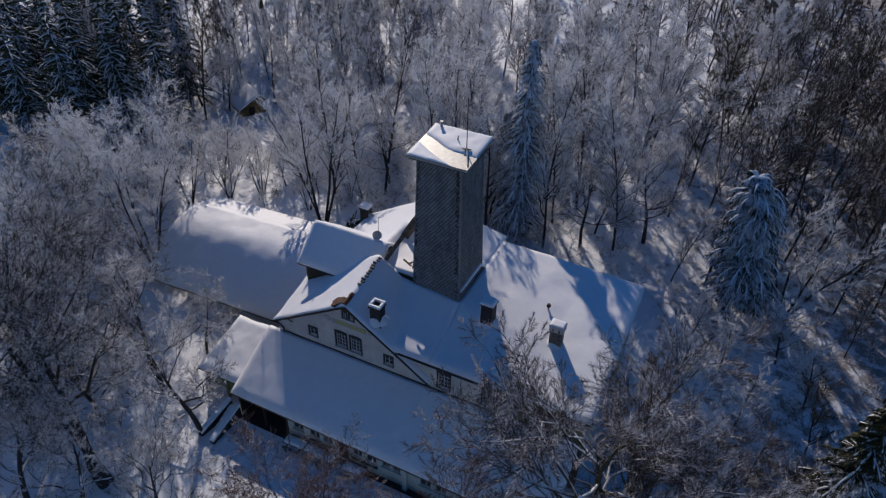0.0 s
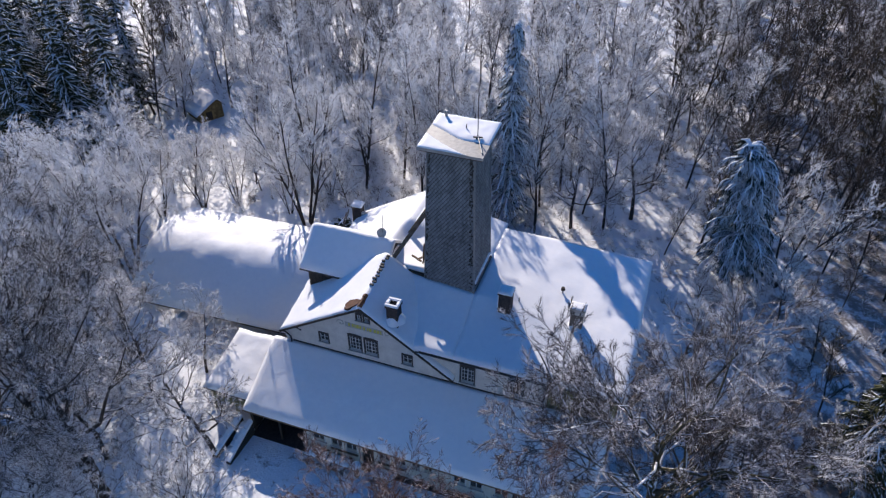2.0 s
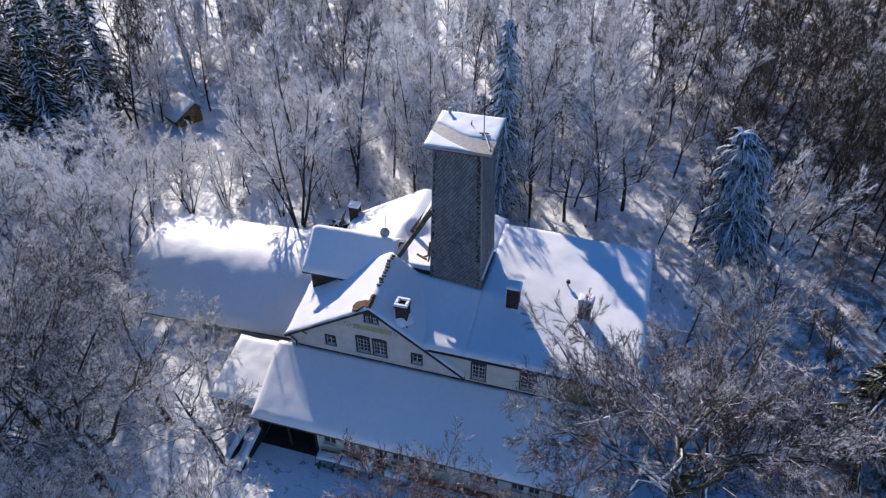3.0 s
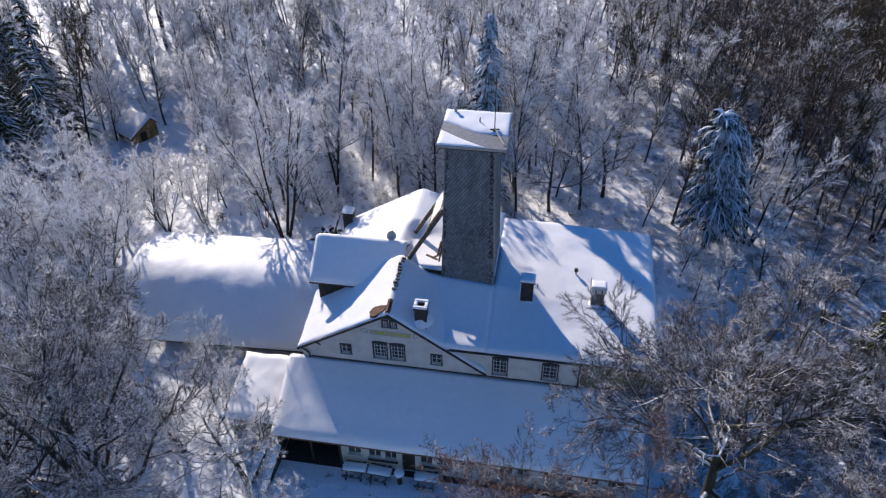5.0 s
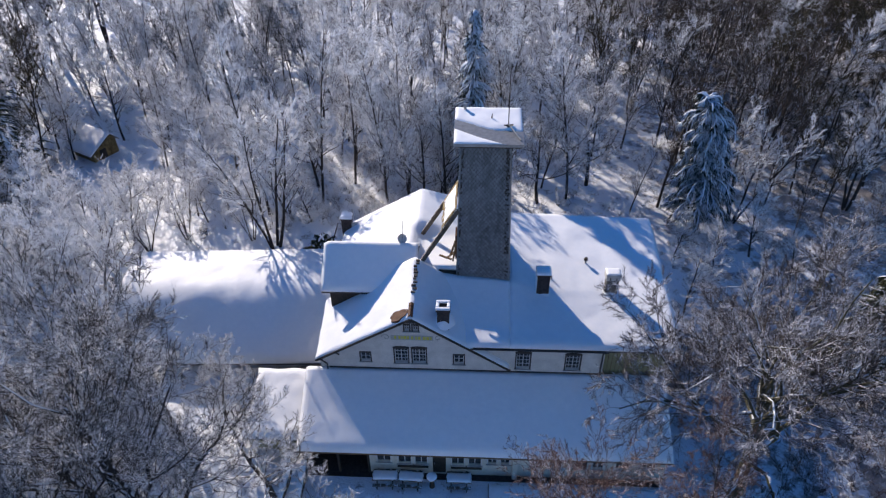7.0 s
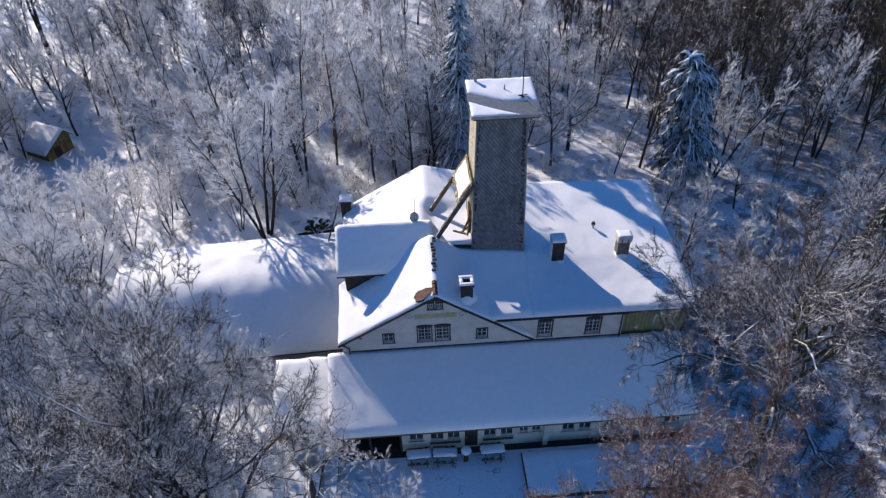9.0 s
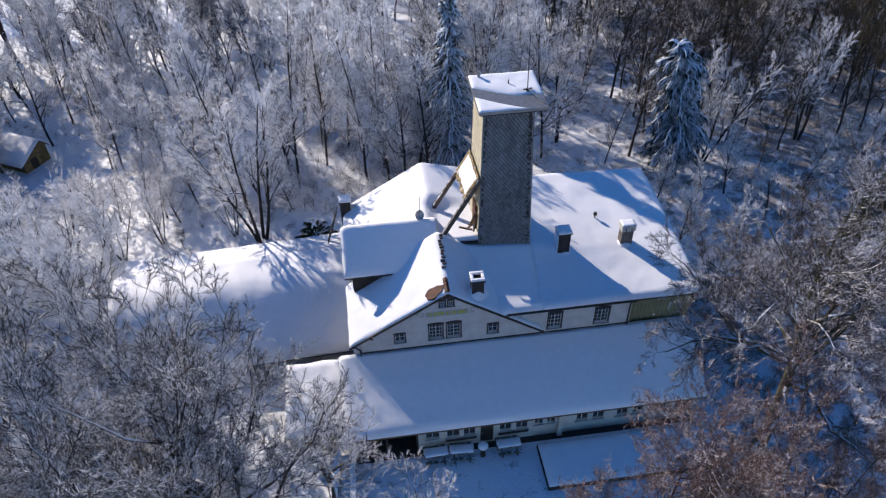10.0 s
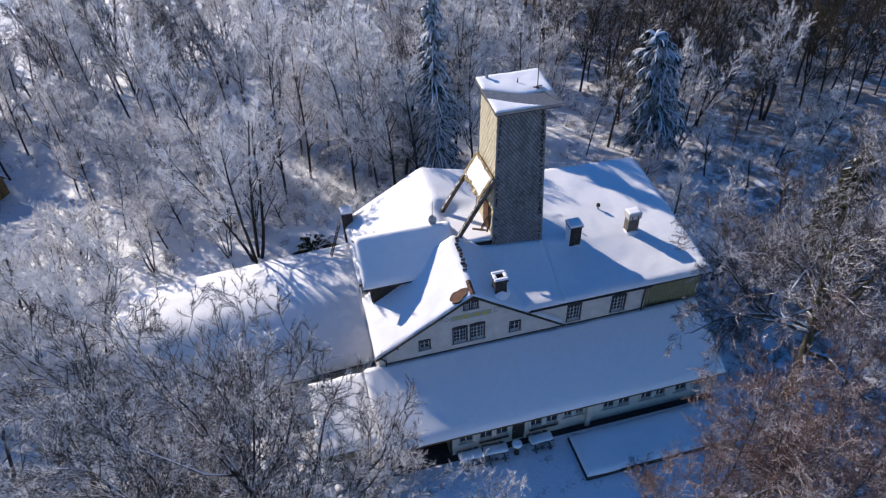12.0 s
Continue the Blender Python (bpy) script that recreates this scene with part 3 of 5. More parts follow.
NORMALS = {"front": Vector((0, -1, 0)), "east": Vector((1, 0, 0)), "back": Vector((0, 1, 0)), "west": Vector((-1, 0, 0))}
corners = [tower_at(0, v, s) for v in (0, 1) for s in ("front", "east", "back", "west")]
lay("core", corners, [(0, 1, 5, 4), (1, 2, 6, 5), (2, 3, 7, 6), (3, 0, 4, 7), (4, 5, 6, 7), (3, 2, 1, 0)], DARKWOOD, tower)


def shingles(side, mat, pitch, wide, pointed, name):
    """Overlapping slates on one face: each a small tilted plate."""
    verts, faces = [], []
    rr = random.Random(len(side))
    out, rows = NORMALS[side], int(12.95 / pitch)
    for r in range(rows):
        v1, v0 = (r + 1.25) / rows, (r - 0.12) / rows
        count = round(3.6 / wide)
        for c in range(-1, count + 1):
            shift = 0.5 * (r % 2)
            u0, u1 = (c + shift + 0.09) / count, (c + shift + 0.91) / count
            u0, u1 = max(0.004, u0), min(0.996, u1)
            if u1 - u0 < 0.25 / count or v1 > 1.0:
                continue
            lift = 0.05 + 0.03 * rr.random()
            um = (u0 + u1) / 2
            vm = v0 + (v1 - v0) * (0.42 if pointed else 0.02)
            if pointed:
                vm, va, vb = (r + 0.5) / rows, (r + 1.32) / rows, max(0.0, (r - 0.32) / rows)
                shape = [(um, min(va, 0.999), 0.012), (u1, vm, lift * 0.7), (um, vb, lift), (u0, vm, lift * 0.7)]
            else:
                shape = [(u0, v1, 0.006), (u1, v1, 0.006), (u1, vm, lift), (um, max(0.0, v0), lift), (u0, vm, lift)]
            n = len(verts)
            verts += [tower_at(u, v, side) + out * d for u, v, d in shape]
            verts += [tower_at(u, v, side) - out * 0.01 for u, v, d in shape]
            m = len(shape)
            faces += [tuple(n + i for i in range(m))] + [(n + i, n + m + i, n + m + (i + 1) % m, n + (i + 1) % m) for i in range(m)]
    tagged(lay(name, verts, faces, mat, tower), "rows of pointed grey slates" if pointed else "rows of slates coloured pale and warm as in sunshine", kind="stuff")


shingles("front", SLATE, 0.17, 0.28, True, "slate_cladding")
shingles("east", SLATE, 0.17, 0.28, True, "slate_cladding")
shingles("back", SLATE, 0.34, 0.5, True, "slate_cladding")
# The sunny face gets its own lighter, warmer colour.
shingles("west", SUNLITSLATE, 0.30, 0.36, False, "slate_cladding")
for i, (u, s) in enumerate(((0, "front"), (0, "east"), (0, "back"), (0, "west"))):
    bm = beam(bmesh.new(), tower_at(u, 0, s), tower_at(u, 0.99, s), 0.13, 0.13)
    part("corner_trim", bm, METAL if i == 1 else SLATE, tower, "pale metal corner strip" if i == 1 else "")

# broken slates along the front corners
bm = bmesh.new()
rr = random.Random(31)
for u in (0.03, 0.97, 0.93):
    for k in range(70):
        v = 0.16 + 0.84 * k / 70
        if rr.random() > (0.75 if v > 0.72 else 0.4):
            continue
        p = tower_at(u + rr.uniform(-0.02, 0.02), min(v, 0.99), "front")
        box(bm, p.x - rr.uniform(0.03, 0.1), p.x + rr.uniform(0.02, 0.1), p.y - 0.075, p.y - 0.03, p.z - rr.uniform(0.03, 0.09), p.z + 0.05)
tagged(part("broken_slate_patch", bm, DARKWOOD, tower, "dark gaps of broken slates"), kind="stuff")

# its roof: a slab that rises to the back, with slid snow
C0, C1, D0, D1 = 2.78, 7.24, 4.05, 8.38


def cap_z(x, y):
    return 21.93 + 0.075 * (y - D0)


cap = sheet("cap", METAL, tower, C0, C1, D0, D1, lambda x, y: cap_z(x, y) - 0.2, 0.2, 0.5, (0, 0, 0, 0), 0.0, label="grey sheet-metal cap")
part("soffit", block(C0 + 0.12, C1 - 0.12, D0 + 0.12, D1 - 0.12, 21.6, 21.72), DARKWOOD, tower)


def cap_snow(name, inside, thick):
    """Snow where inside(u, v) is positive, thinning to its rim."""
    n = 44
    verts, faces, index = [], [], {}
    for i in range(n + 1):
        for j in range(n + 1):
            u, v = i / n, j / n
            x, y = C0 + 0.03 + (C1 - C0 - 0.06) * u, D0 + 0.03 + (D1 - D0 - 0.06) * v
            k = min(1.0, max(0.0, inside(u, v) / 0.12))
            rim = min(1.0, min(u, 1 - u, v, 1 - v) / 0.05)
            t = thick * math.sqrt(k) * (0.55 + 0.45 * rim) + 0.03 * k * noise.noise((x * 1.3, y * 1.3, 1.7))
            verts.append((x, y, cap_z(x, y) + (max(t, 0.008) if k > 0 else -0.06)))
    for i in range(n):
        for j in range(n):
            q = (i * (n + 1) + j, (i + 1) * (n + 1) + j, (i + 1) * (n + 1) + j + 1, i * (n + 1) + j + 1)
            u, v = (i + 0.5) / n, (j + 0.5) / n
            if inside(u, v) > -0.03:
                faces.append(q)
    me_used = sorted({k for f in faces for k in f})
    remap = {k: i for i, k in enumerate(me_used)}
    top = [verts[k] for k in me_used]
    rows = [tuple(remap[k] for k in f) for f in faces]
    edges = {}
    for f in rows:
        for a, b in zip(f, f[1:] + f[:1]):
            edges[(a, b)] = True
    low = [(x, y, cap_z(x, y) - 0.07) for x, y, z in top]
    m = len(top)
    rows += [(a, b, b + m, a + m)[::-1] for a, b in edges if (b, a) not in edges]
    lay(name, top + low, rows, SNOW, cap, "wind-packed snow", smooth=True)


curve_a = lambda u: 0.66 - 0.62 * u + 0.30 * u * u + 0.02 * math.sin(9 * u)
curve_b = lambda u: 0.42 - 0.72 * u + 0.22 * u * u
cap_snow("snow_cover", lambda u, v: min(v - curve_a(u), 0.30 - max(0.0, u - 0.72) * 1.0 + (v - 0.25) * 0.6, 1.05 - u * 0.08 - 0.7 * max(0, u - 0.9)), 0.15)
cap_snow("snow_cover", lambda u, v: curve_b(u) - v, 0.10)

# mast and fittings on the cap
mast = thing("antenna_mast", "thin dark antenna mast with a stay on the tower roof", "antenna")
z = cap_z(6.29, 6.0)
part("pole", tube(bmesh.new(), (6.29, 6.0, z - 0.05), (6.25, 6.0, 25.9), 0.035, 0.02), DARKWOOD, mast)
bm = bmesh.new()
tube(bm, (6.29, 6.0, z - 0.02), (6.29, 6.0, z + 0.22), 0.16, 0.10)
beam(bm, (6.0, 5.95, z + 0.2), (6.6, 6.05, z + 0.2), 0.07, 0.07)
part("foot", bm, BRICK, mast)
part("stay", tube(bmesh.new(), (6.3, 6.0, z + 0.25), (7.05, 4.5, cap_z(7, 4.5) + 0.05), 0.05, 0.05), METAL, mast)
vent = thing("roof_vent", "small grey vent pipe poking out of tower snow", "vent")
part("pipe", tube(bmesh.new(), (3.45, 8.0, 22.1), (3.45, 8.0, 22.75), 0.1, 0.1, 10), METAL, vent)
part("lid", tube(bmesh.new(), (3.45, 8.0, 22.72), (3.45, 8.0, 22.78), 0.15, 0.12, 10), METAL, vent)
peg = thing("roof_hook", "small dark hook in the tower snow", "hook")
part("hook", tube(bmesh.new(), (5.2, 6.9, 22.1), (5.25, 6.9, 22.62), 0.07, 0.02, 5), DARKWOOD, peg)

# timber canopy leaning on the tower's west face
canopy = thing("timber_canopy", "weathered board canopy on two timber braces, patched with snow", "canopy")
TOPL, TOPR = Vector((3.12, 8.5, 16.35)), Vector((3.12, 4.72, 16.5))
FB, BB = Vector((0.28, 4.8, 11.5)), Vector((0.2, 8.6, 11.4))
part("brace", beam(bmesh.new(), FB, TOPR + Vector((-0.05, 0, -0.1)), 0.24, 0.3), GREYWOOD, canopy, "squared timber brace")
part("brace", beam(bmesh.new(), BB, TOPL + Vector((-0.05, 0, -0.1)), 0.24, 0.3), GREYWOOD, canopy, "squared timber brace")
way = (TOPR - FB).normalized()
for k in range(9):
    f0, f1 = k / 9, (k + 0.96) / 9
    a0, a1 = TOPR + (TOPL - TOPR) * f0, TOPR + (TOPL - TOPR) * f1
    down = 2.1 - 0.12 * math.sin(k * 1.7)
    bm = bmesh.new()
    up = Vector((-0.83, 0, 0.55)) * 0.16
    q = [a0 + up, a1 + up, a1 + up - way * down, a0 + up - way * down]
    hi = [bm.verts.new(p + Vector((-0.83, 0, 0.55)) * 0.05) for p in q]
    lo = [bm.verts.new(p) for p in q]
    bm.faces.new(hi), bm.faces.new(lo[::-1])
    for i in range(4):
        bm.faces.new((hi[i], lo[i], lo[(i + 1) % 4], hi[(i + 1) % 4]))
    part("board", bm, PALEBOARD, canopy)
bm = bmesh.new()
off = Vector((-0.83, 0, 0.55))
rows_up = []
for j in range(7):
    row = []
    for i in range(9):
        f, g = 0.07 + 0.84 * i / 8, 0.10 + 0.74 * j / 6
        f += 0.05 * noise.noise((i * 0.9, j * 0.9, 4.0)) * (i in (0, 8))
        g += 0.07 * noise.noise((i * 0.9, j * 0.9, 7.0)) * (j in (0, 6))
        edge = i in (0, 8) or j in (0, 6)
        row.append(bm.verts.new(TOPR + (TOPL - TOPR) * f - way * 2.1 * g + off * (0.215 if edge else 0.29 + 0.02 * noise.noise((i * 0.7, j * 0.7, 1.0)))))
    rows_up.append(row)
for j in range(6):
    for i in range(8):
        bm.faces.new((rows_up[j][i], rows_up[j][i + 1], rows_up[j + 1][i + 1], rows_up[j + 1][i]))
part("snow_slab", bm, SNOW, canopy, "wind-packed snow lying on the boards", smooth=True)
bm = bmesh.new()
box(bm, 2.86, 2.985, 5.4, 6.5, 11.6, 13.7)
part("tower_door", bm, RUST, tower, "rust-brown plank door in the tower")
bm = bmesh.new()
for a, b in (((2.7, 5.0, 11.7), (2.95, 5.1, 13.2)), ((2.5, 5.6, 11.75), (2.9, 4.9, 13.6)), ((2.2, 5.1, 11.85), (2.85, 5.7, 12.0)), ((1.7, 5.4, 11.9), (2.6, 4.95, 11.9))):
    beam(bm, a, b, 0.12, 0.1)
planks = part("loose_planks", bm, BROWNWOOD)
tagged(planks, "loose brown planks lying by the tower foot", "planks")
bm = bmesh.new()
beam(bm, (0.2, 4.66, 11.16), (3.0, 4.62, 10.82), 0.12, 0.3)
part("platform_edge", bm, DARKWOOD, inn, "dark timber edge of the roof platform")

# ---- chimneys, pipes, dish, ladder ----


def chimney(x0, x1, y0, y1, z0, z1, body, label, cap_label, snow=0.2, slots=0, hollow=False, side=None):
    c = thing("chimney", label, "chimney")
    part("shaft", block(x0, x1, y0, y1, z0, z1, 0.02), body, c)
    e = 0.08
    bm = bmesh.new()
    if hollow:
        box(bm, x0 - e, x1 + e, y0 - e, y0 + 0.2, z1, z1 + 0.16, None, 0.02)
        box(bm, x0 - e, x1 + e, y1 - 0.2, y1 + e, z1, z1 + 0.16, None, 0.02)
        box(bm, x0 - e, x0 + 0.2, y0 + 0.2, y1 - 0.2, z1, z1 + 0.16)
        box(bm, x1 - 0.2, x1 + e, y0 + 0.2, y1 - 0.2, z1, z1 + 0.16)
    else:
        box(bm, x0 - e, x1 + e, y0 - e, y1 + e, z1, z1 + 0.12, None, 0.02)
    k = part("crown", bm, CONCRETE if slots else body, c, cap_label)
    if slots:
        for s in range(slots):
            w = (x1 - x0) / slots
            part("flue", block(x0 + w * s + 0.18, x0 + w * (s + 1) - 0.18, y0 - e - 0.012, y0 - e + 0.02, z1 - 0.28, z1 - 0.02), GLASS, c, "dark flue opening")
        part("lid", block(x0 - 0.1, x1 + 0.1, y0 - 0.1, y1 + 0.1, z1 + 0.124, z1 + 0.2, 0.02), CONCRETE, c)
        part("hood", block(x0 - e, x1 + e, y0 - e, y1 + e, z1 - 0.34, z1 - 0.004, 0.02), CONCRETE, c)
    if hollow:
        part("flue", block(x0 + 0.2, x1 - 0.2, y0 + 0.2, y1 - 0.2, z1 + 0.002, z1 + 0.03), GLASS, c, "dark flue opening")
        bm = bmesh.new()
        for a, b, p, q in ((x0 - e, x1 + e, y0 - e, y0 + 0.16), (x0 - e, x1 + e, y1 - 0.16, y1 + e), (x0 - e, x0 + 0.16, y0 + 0.17, y1 - 0.17), (x1 - 0.16, x1 + e, y0 + 0.17, y1 - 0.17)):
            box(bm, a, b, p, q, z1 + 0.164, z1 + 0.16 + snow, None, 0.05)
        part("snow_cap", bm, SNOW, c)
    elif snow:
        zt = z1 + (0.204 if slots else 0.124)
        sheet("snow_cap", SNOW, c, x0 - e, x1 + e, y0 - e, y1 + e, lambda x, y: zt, snow, 0.12, (1, 1, 1, 1), 0.03, 0.2)
    if side:
        part("snow_side", block(x0 - 0.06, x0 - 0.004, y0, y1, z0 + 0.5, z1, 0.02), SNOW, c, "snow blown onto the side")
    return c


chimney(1.78, 2.62, 0.15, 0.95, 9.3, 11.13, BRICK, "dark chimney stack with snow round its open flue", "", 0.2, hollow=True)
chimney(8.85, 9.75, 3.9, 4.75, 9.2, 11.35, BRICK, "dark brick chimney with snow on top and one side", "", 0.22, side=True)
chimney(13.95, 14.85, 4.5, 5.15, 8.9, 10.92, OLDRENDER, "dark grey rendered chimney with two flue openings under its hood", "pale concrete crown", 0.06, slots=2)
chimney(-7.1, -6.25, 12.95, 13.7, 6.5, 9.45, BRICK, "dark chimney with a square snow cap", "", 0.25)


def drift(x, y, z, rx, ry, h):
    """A low mound of blown snow."""
    verts, faces, n = [(x, y, z + h)], [], 18
    for ring in range(1, 6):
        f = ring / 5
        for k in range(n):
            a = 2 * math.pi * k / n
            r = f * (1 + 0.15 * noise.noise((math.cos(a) * 2 + x, math.sin(a) * 2 + y, 1.0)))
            verts.append((x + rx * r * math.cos(a), y + ry * r * math.sin(a), z + h * (1 - f * f) - 0.45 * f * f))
    for k in range(n):
        faces.append((0, 1 + k, 1 + (k + 1) % n))
        for ring in range(4):
            a, b = 1 + ring * n, 1 + (ring + 1) * n
            faces.append((a + k, b + k, b + (k + 1) % n, a + (k + 1) % n))
    tagged(lay("snow_drift", verts, faces, SNOW, smooth=True), "snow drifted round a chimney foot", "snow")


drift(2.2, 0.6, 10.2, 0.85, 0.8, 0.3)
drift(9.4, 4.4, 9.7, 1.0, 0.9, 0.2)
drift(14.3, 4.75, 9.25, 1.1, 0.9, 0.25)


def roof_pipe(x, y, z0, z1, r, label, top=0.0):
    p = thing("vent_pipe", label, "pipe")
    part("pipe", tube(bmesh.new(), (x, y, z0), (x, y, z1), r, r, 10), METAL, p)
    if top:
        part("cowl", tube(bmesh.new(), (x, y, z1), (x, y, z1 + 0.2), top, top * 0.75, 10), DARKWOOD, p, "dark cowl")


roof_pipe(12.85, 7.55, 9.2, 10.0, 0.07, "grey vent pipe with a dark cowl in roof snow", 0.17)
roof_pipe(10.05, 5.4, 9.0, 10.15, 0.05, "thin grey vent pipe standing in roof snow")

dish = thing("satellite_dish", "grey satellite dish on a thin mast at the ridge", "satellite dish")
part("mast", tube(bmesh.new(), (-1.08, 6.35, 12.2), (-1.0, 6.35, 14.3), 0.03, 0.02), METAL, dish)
bm = bmesh.new()
bmesh.ops.create_uvsphere(bm, u_segments=18, v_segments=10, radius=0.75)
bmesh.ops.delete(bm, geom=[v for v in bm.verts if v.co.z > -0.56], context="VERTS")
bmesh.ops.translate(bm, vec=(0, 0, 0.66), verts=bm.verts)
bmesh.ops.scale(bm, vec=(0.85, 0.85, 1.0), verts=bm.verts)
made = bmesh.ops.extrude_face_region(bm, geom=bm.faces[:])
bmesh.ops.translate(bm, vec=(0, 0, -0.02), verts=[v for v in made["geom"] if isinstance(v, bmesh.types.BMVert)])
bmesh.ops.transform(bm, matrix=pose(-1.1, 6.22, 12.72, 58, 0, 30), verts=bm.verts)
part("reflector", bm, PLASTER, dish, "pale grey reflector")
part("arm", tube(bmesh.new(), (-1.1, 6.2, 12.5), (-0.98, 5.8, 12.7), 0.02, 0.02), METAL, dish)

ladder = thing("ladder", "snowy ladder leaning from wing roof to the eaves", "ladder")
for y in (12.35, 12.85):
    part("rail", beam(bmesh.new(), (-8.55, y, 5.6), (-7.35, y, 9.2), 0.06, 0.09), GREYWOOD, ladder)
for k in range(11):
    f = (k + 0.6) / 11
    part("rung", tube(bmesh.new(), (-8.55 + 1.2 * f, 12.32, 5.6 + 3.6 * f), (-8.55 + 1.2 * f, 12.88, 5.6 + 3.6 * f), 0.025, 0.025, 6), GREYWOOD, ladder)

# ---- terrace in front ----


def picnic_table(x, y, turn, label):
    t = thing("picnic_table", label, "table", "tables by the porch")
    bm = bmesh.new()
    part("tabletop", block(-0.9, 0.9, -0.42, 0.42, 0.7, 0.76, 0.01), GREYWOOD, t)
    sheet("snow_cover", SNOW, t, -0.84, 0.84, -0.36, 0.36, lambda a, b: 0.764, 0.13, 0.15, (1, 1, 1, 1), 0.02, 0.15)
    for s in (-1, 1):
        part("bench", block(-0.85, 0.85, s * 0.6 - 0.12, s * 0.6 + 0.12, 0.42, 0.47, 0.01), GREYWOOD, t)
        bm = bmesh.new()
        beam(bm, (s * 0.55, -0.65, 0.0), (s * 0.55, -0.2, 0.7), 0.07, 0.1)
        beam(bm, (s * 0.55, 0.65, 0.0), (s * 0.55, 0.2, 0.7), 0.07, 0.1)
        beam(bm, (s * 0.55, -0.8, 0.39), (s * 0.55, 0.8, 0.39), 0.07, 0.08)
        part("trestle", bm, DARKWOOD, t)
    t.matrix_basis = pose(x, y, ground_z(x, y), 0, 0, turn)


for x, y, turn in ((-1.75, -5.78, 2), (0.1, -5.8, -3), (3.5, -5.8, 1)):
    picnic_table(x, y, turn, "wooden picnic table under snow beside the porch")
stand = thing("standing_table", "round standing table with a thick snow cap", "table")
part("leg", tube(bmesh.new(), (1.6, -6.05, -0.05), (1.6, -6.05, 1.05), 0.2, 0.12, 12), DARKWOOD, stand)
part("top", tube(bmesh.new(), (1.6, -6.05, 1.05), (1.6, -6.05, 1.11), 0.38, 0.38, 18), GREYWOOD, stand)
bm = bmesh.new()
bmesh.ops.create_uvsphere(bm, u_segments=16, v_segments=8, radius=0.38, matrix=Matrix.LocRotScale((1.6, -6.05, 1.18), None, (1, 1, 0.5)))
part("snow_cap", bm, SNOW, stand, smooth=True)


def low_wall(a, b, w, h0, h1, label, name="garden_wall"):
    """A snow-capped wall between two points, h0 and h1 high at its ends."""
    t = thing(name, label, "wall")
    a, b = Vector((*a, 0)), Vector((*b, 0))
    side = (b - a).normalized().cross(Vector((0, 0, 1))) * w / 2
    za, zb = ground_z(a.x, a.y), ground_z(b.x, b.y)
    for nm, grow, lo, hi, mat in (("core", 1.0, -0.3, 0.0, DARKWOOD), ("snow_cap", 1.25, 0.002, 0.2, SNOW)):
        bm = bmesh.new()
        v = []
        for p, h, z in ((a, h0, za), (b, h1, zb)):
            for s in (-1, 1):
                v.append(bm.verts.new((p.x + s * side.x * grow, p.y + s * side.y * grow, z + (lo if nm == "core" else h + lo))))
                v.append(bm.verts.new((p.x + s * side.x * grow * (0.8 if nm != "core" else 1), p.y + s * side.y * grow * (0.8 if nm != "core" else 1), z + h + hi)))
        for q in ((0, 1, 3, 2), (4, 6, 7, 5), (0, 4, 5, 1), (2, 3, 7, 6), (1, 5, 7, 3), (0, 2, 6, 4)):
            bm.faces.new([v[i] for i in q])
        part(nm, bm, mat, t)


low_wall((-7.6, -5.2), (-7.7, -8.4), 0.35, 1.25, 0.35, "snow-capped stair wall beside the veranda")
low_wall((-8.6, -5.0), (-9.0, -8.2), 0.35, 1.25, 0.35, "snow-capped stair wall beside the veranda")
steps = thing("steps", "snowy steps climbing to the veranda", "stairs")
for k in range(6):
    part("step", block(-8.4, -7.85, -8.0 + 0.46 * k, -7.54 + 0.46 * k + 0.06, -0.2, 0.12 + 0.17 * k, 0.03), SNOW, steps)

terrace = thing("raised_terrace", "raised terrace under smooth snow with a dark retaining edge", "terrace")
part("retaining_edge", block(5.55, 18.1, -9.45, -5.95, -0.3, 0.36, 0.03), DARKWOOD, terrace)
sheet("snow_cover", SNOW, terrace, 5.6, 18.1, -9.4, -5.98, lambda x, y: 0.364, 0.24, 0.3, (1, 1, 1, 1), 0.08)

# Bare ground under the eaves, darkened to stand for plinth and table shade.
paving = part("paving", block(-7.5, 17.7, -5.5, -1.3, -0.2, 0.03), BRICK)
tagged(paving, "dark strip under the porch eaves, bare ground with plinth shade in its colour", "paving", kind="structure")

# the shed in the wood
hut = thing("wooden_hut", "small ochre wooden hut with a snowy roof", "hut")
hut_roof = lambda y: 3.05 - (0.52 * (0.9 - y) if y < 0.9 else 1.1 * (y - 0.9))
bm = bmesh.new()
bm.faces.new([bm.verts.new((1.9, y, z)) for y, z in ((-1.9, -0.6), (1.7, -0.6), (1.7, hut_roof(1.7)), (0.9, hut_roof(0.9)), (-1.9, hut_roof(-1.9)))])
made = bmesh.ops.extrude_face_region(bm, geom=bm.faces[:])
bmesh.ops.translate(bm, vec=(-3.8, 0, 0), verts=[v for v in made["geom"] if isinstance(v, bmesh.types.BMVert)])
part("wall", bm, PALEBOARD, hut, "ochre boarded walls")
for k in range(12):
    y = -1.88 + 0.3 * k
    part("board", block(1.902, 1.94, y, y + 0.27, -0.5, min(hut_roof(y), hut_roof(y + 0.27)) - 0.02), PALEBOARD, hut)
part("door", block(1.945, 1.98, -0.9, 0.0, -0.4, 1.5), DARKWOOD, hut)
r = sheet("roof", ROOFING, hut, -2.3, 2.35, -2.5, 1.95, lambda x, y: hut_roof(y), 0.1, 0.4, (0, 0, 0, 0), 0.0)
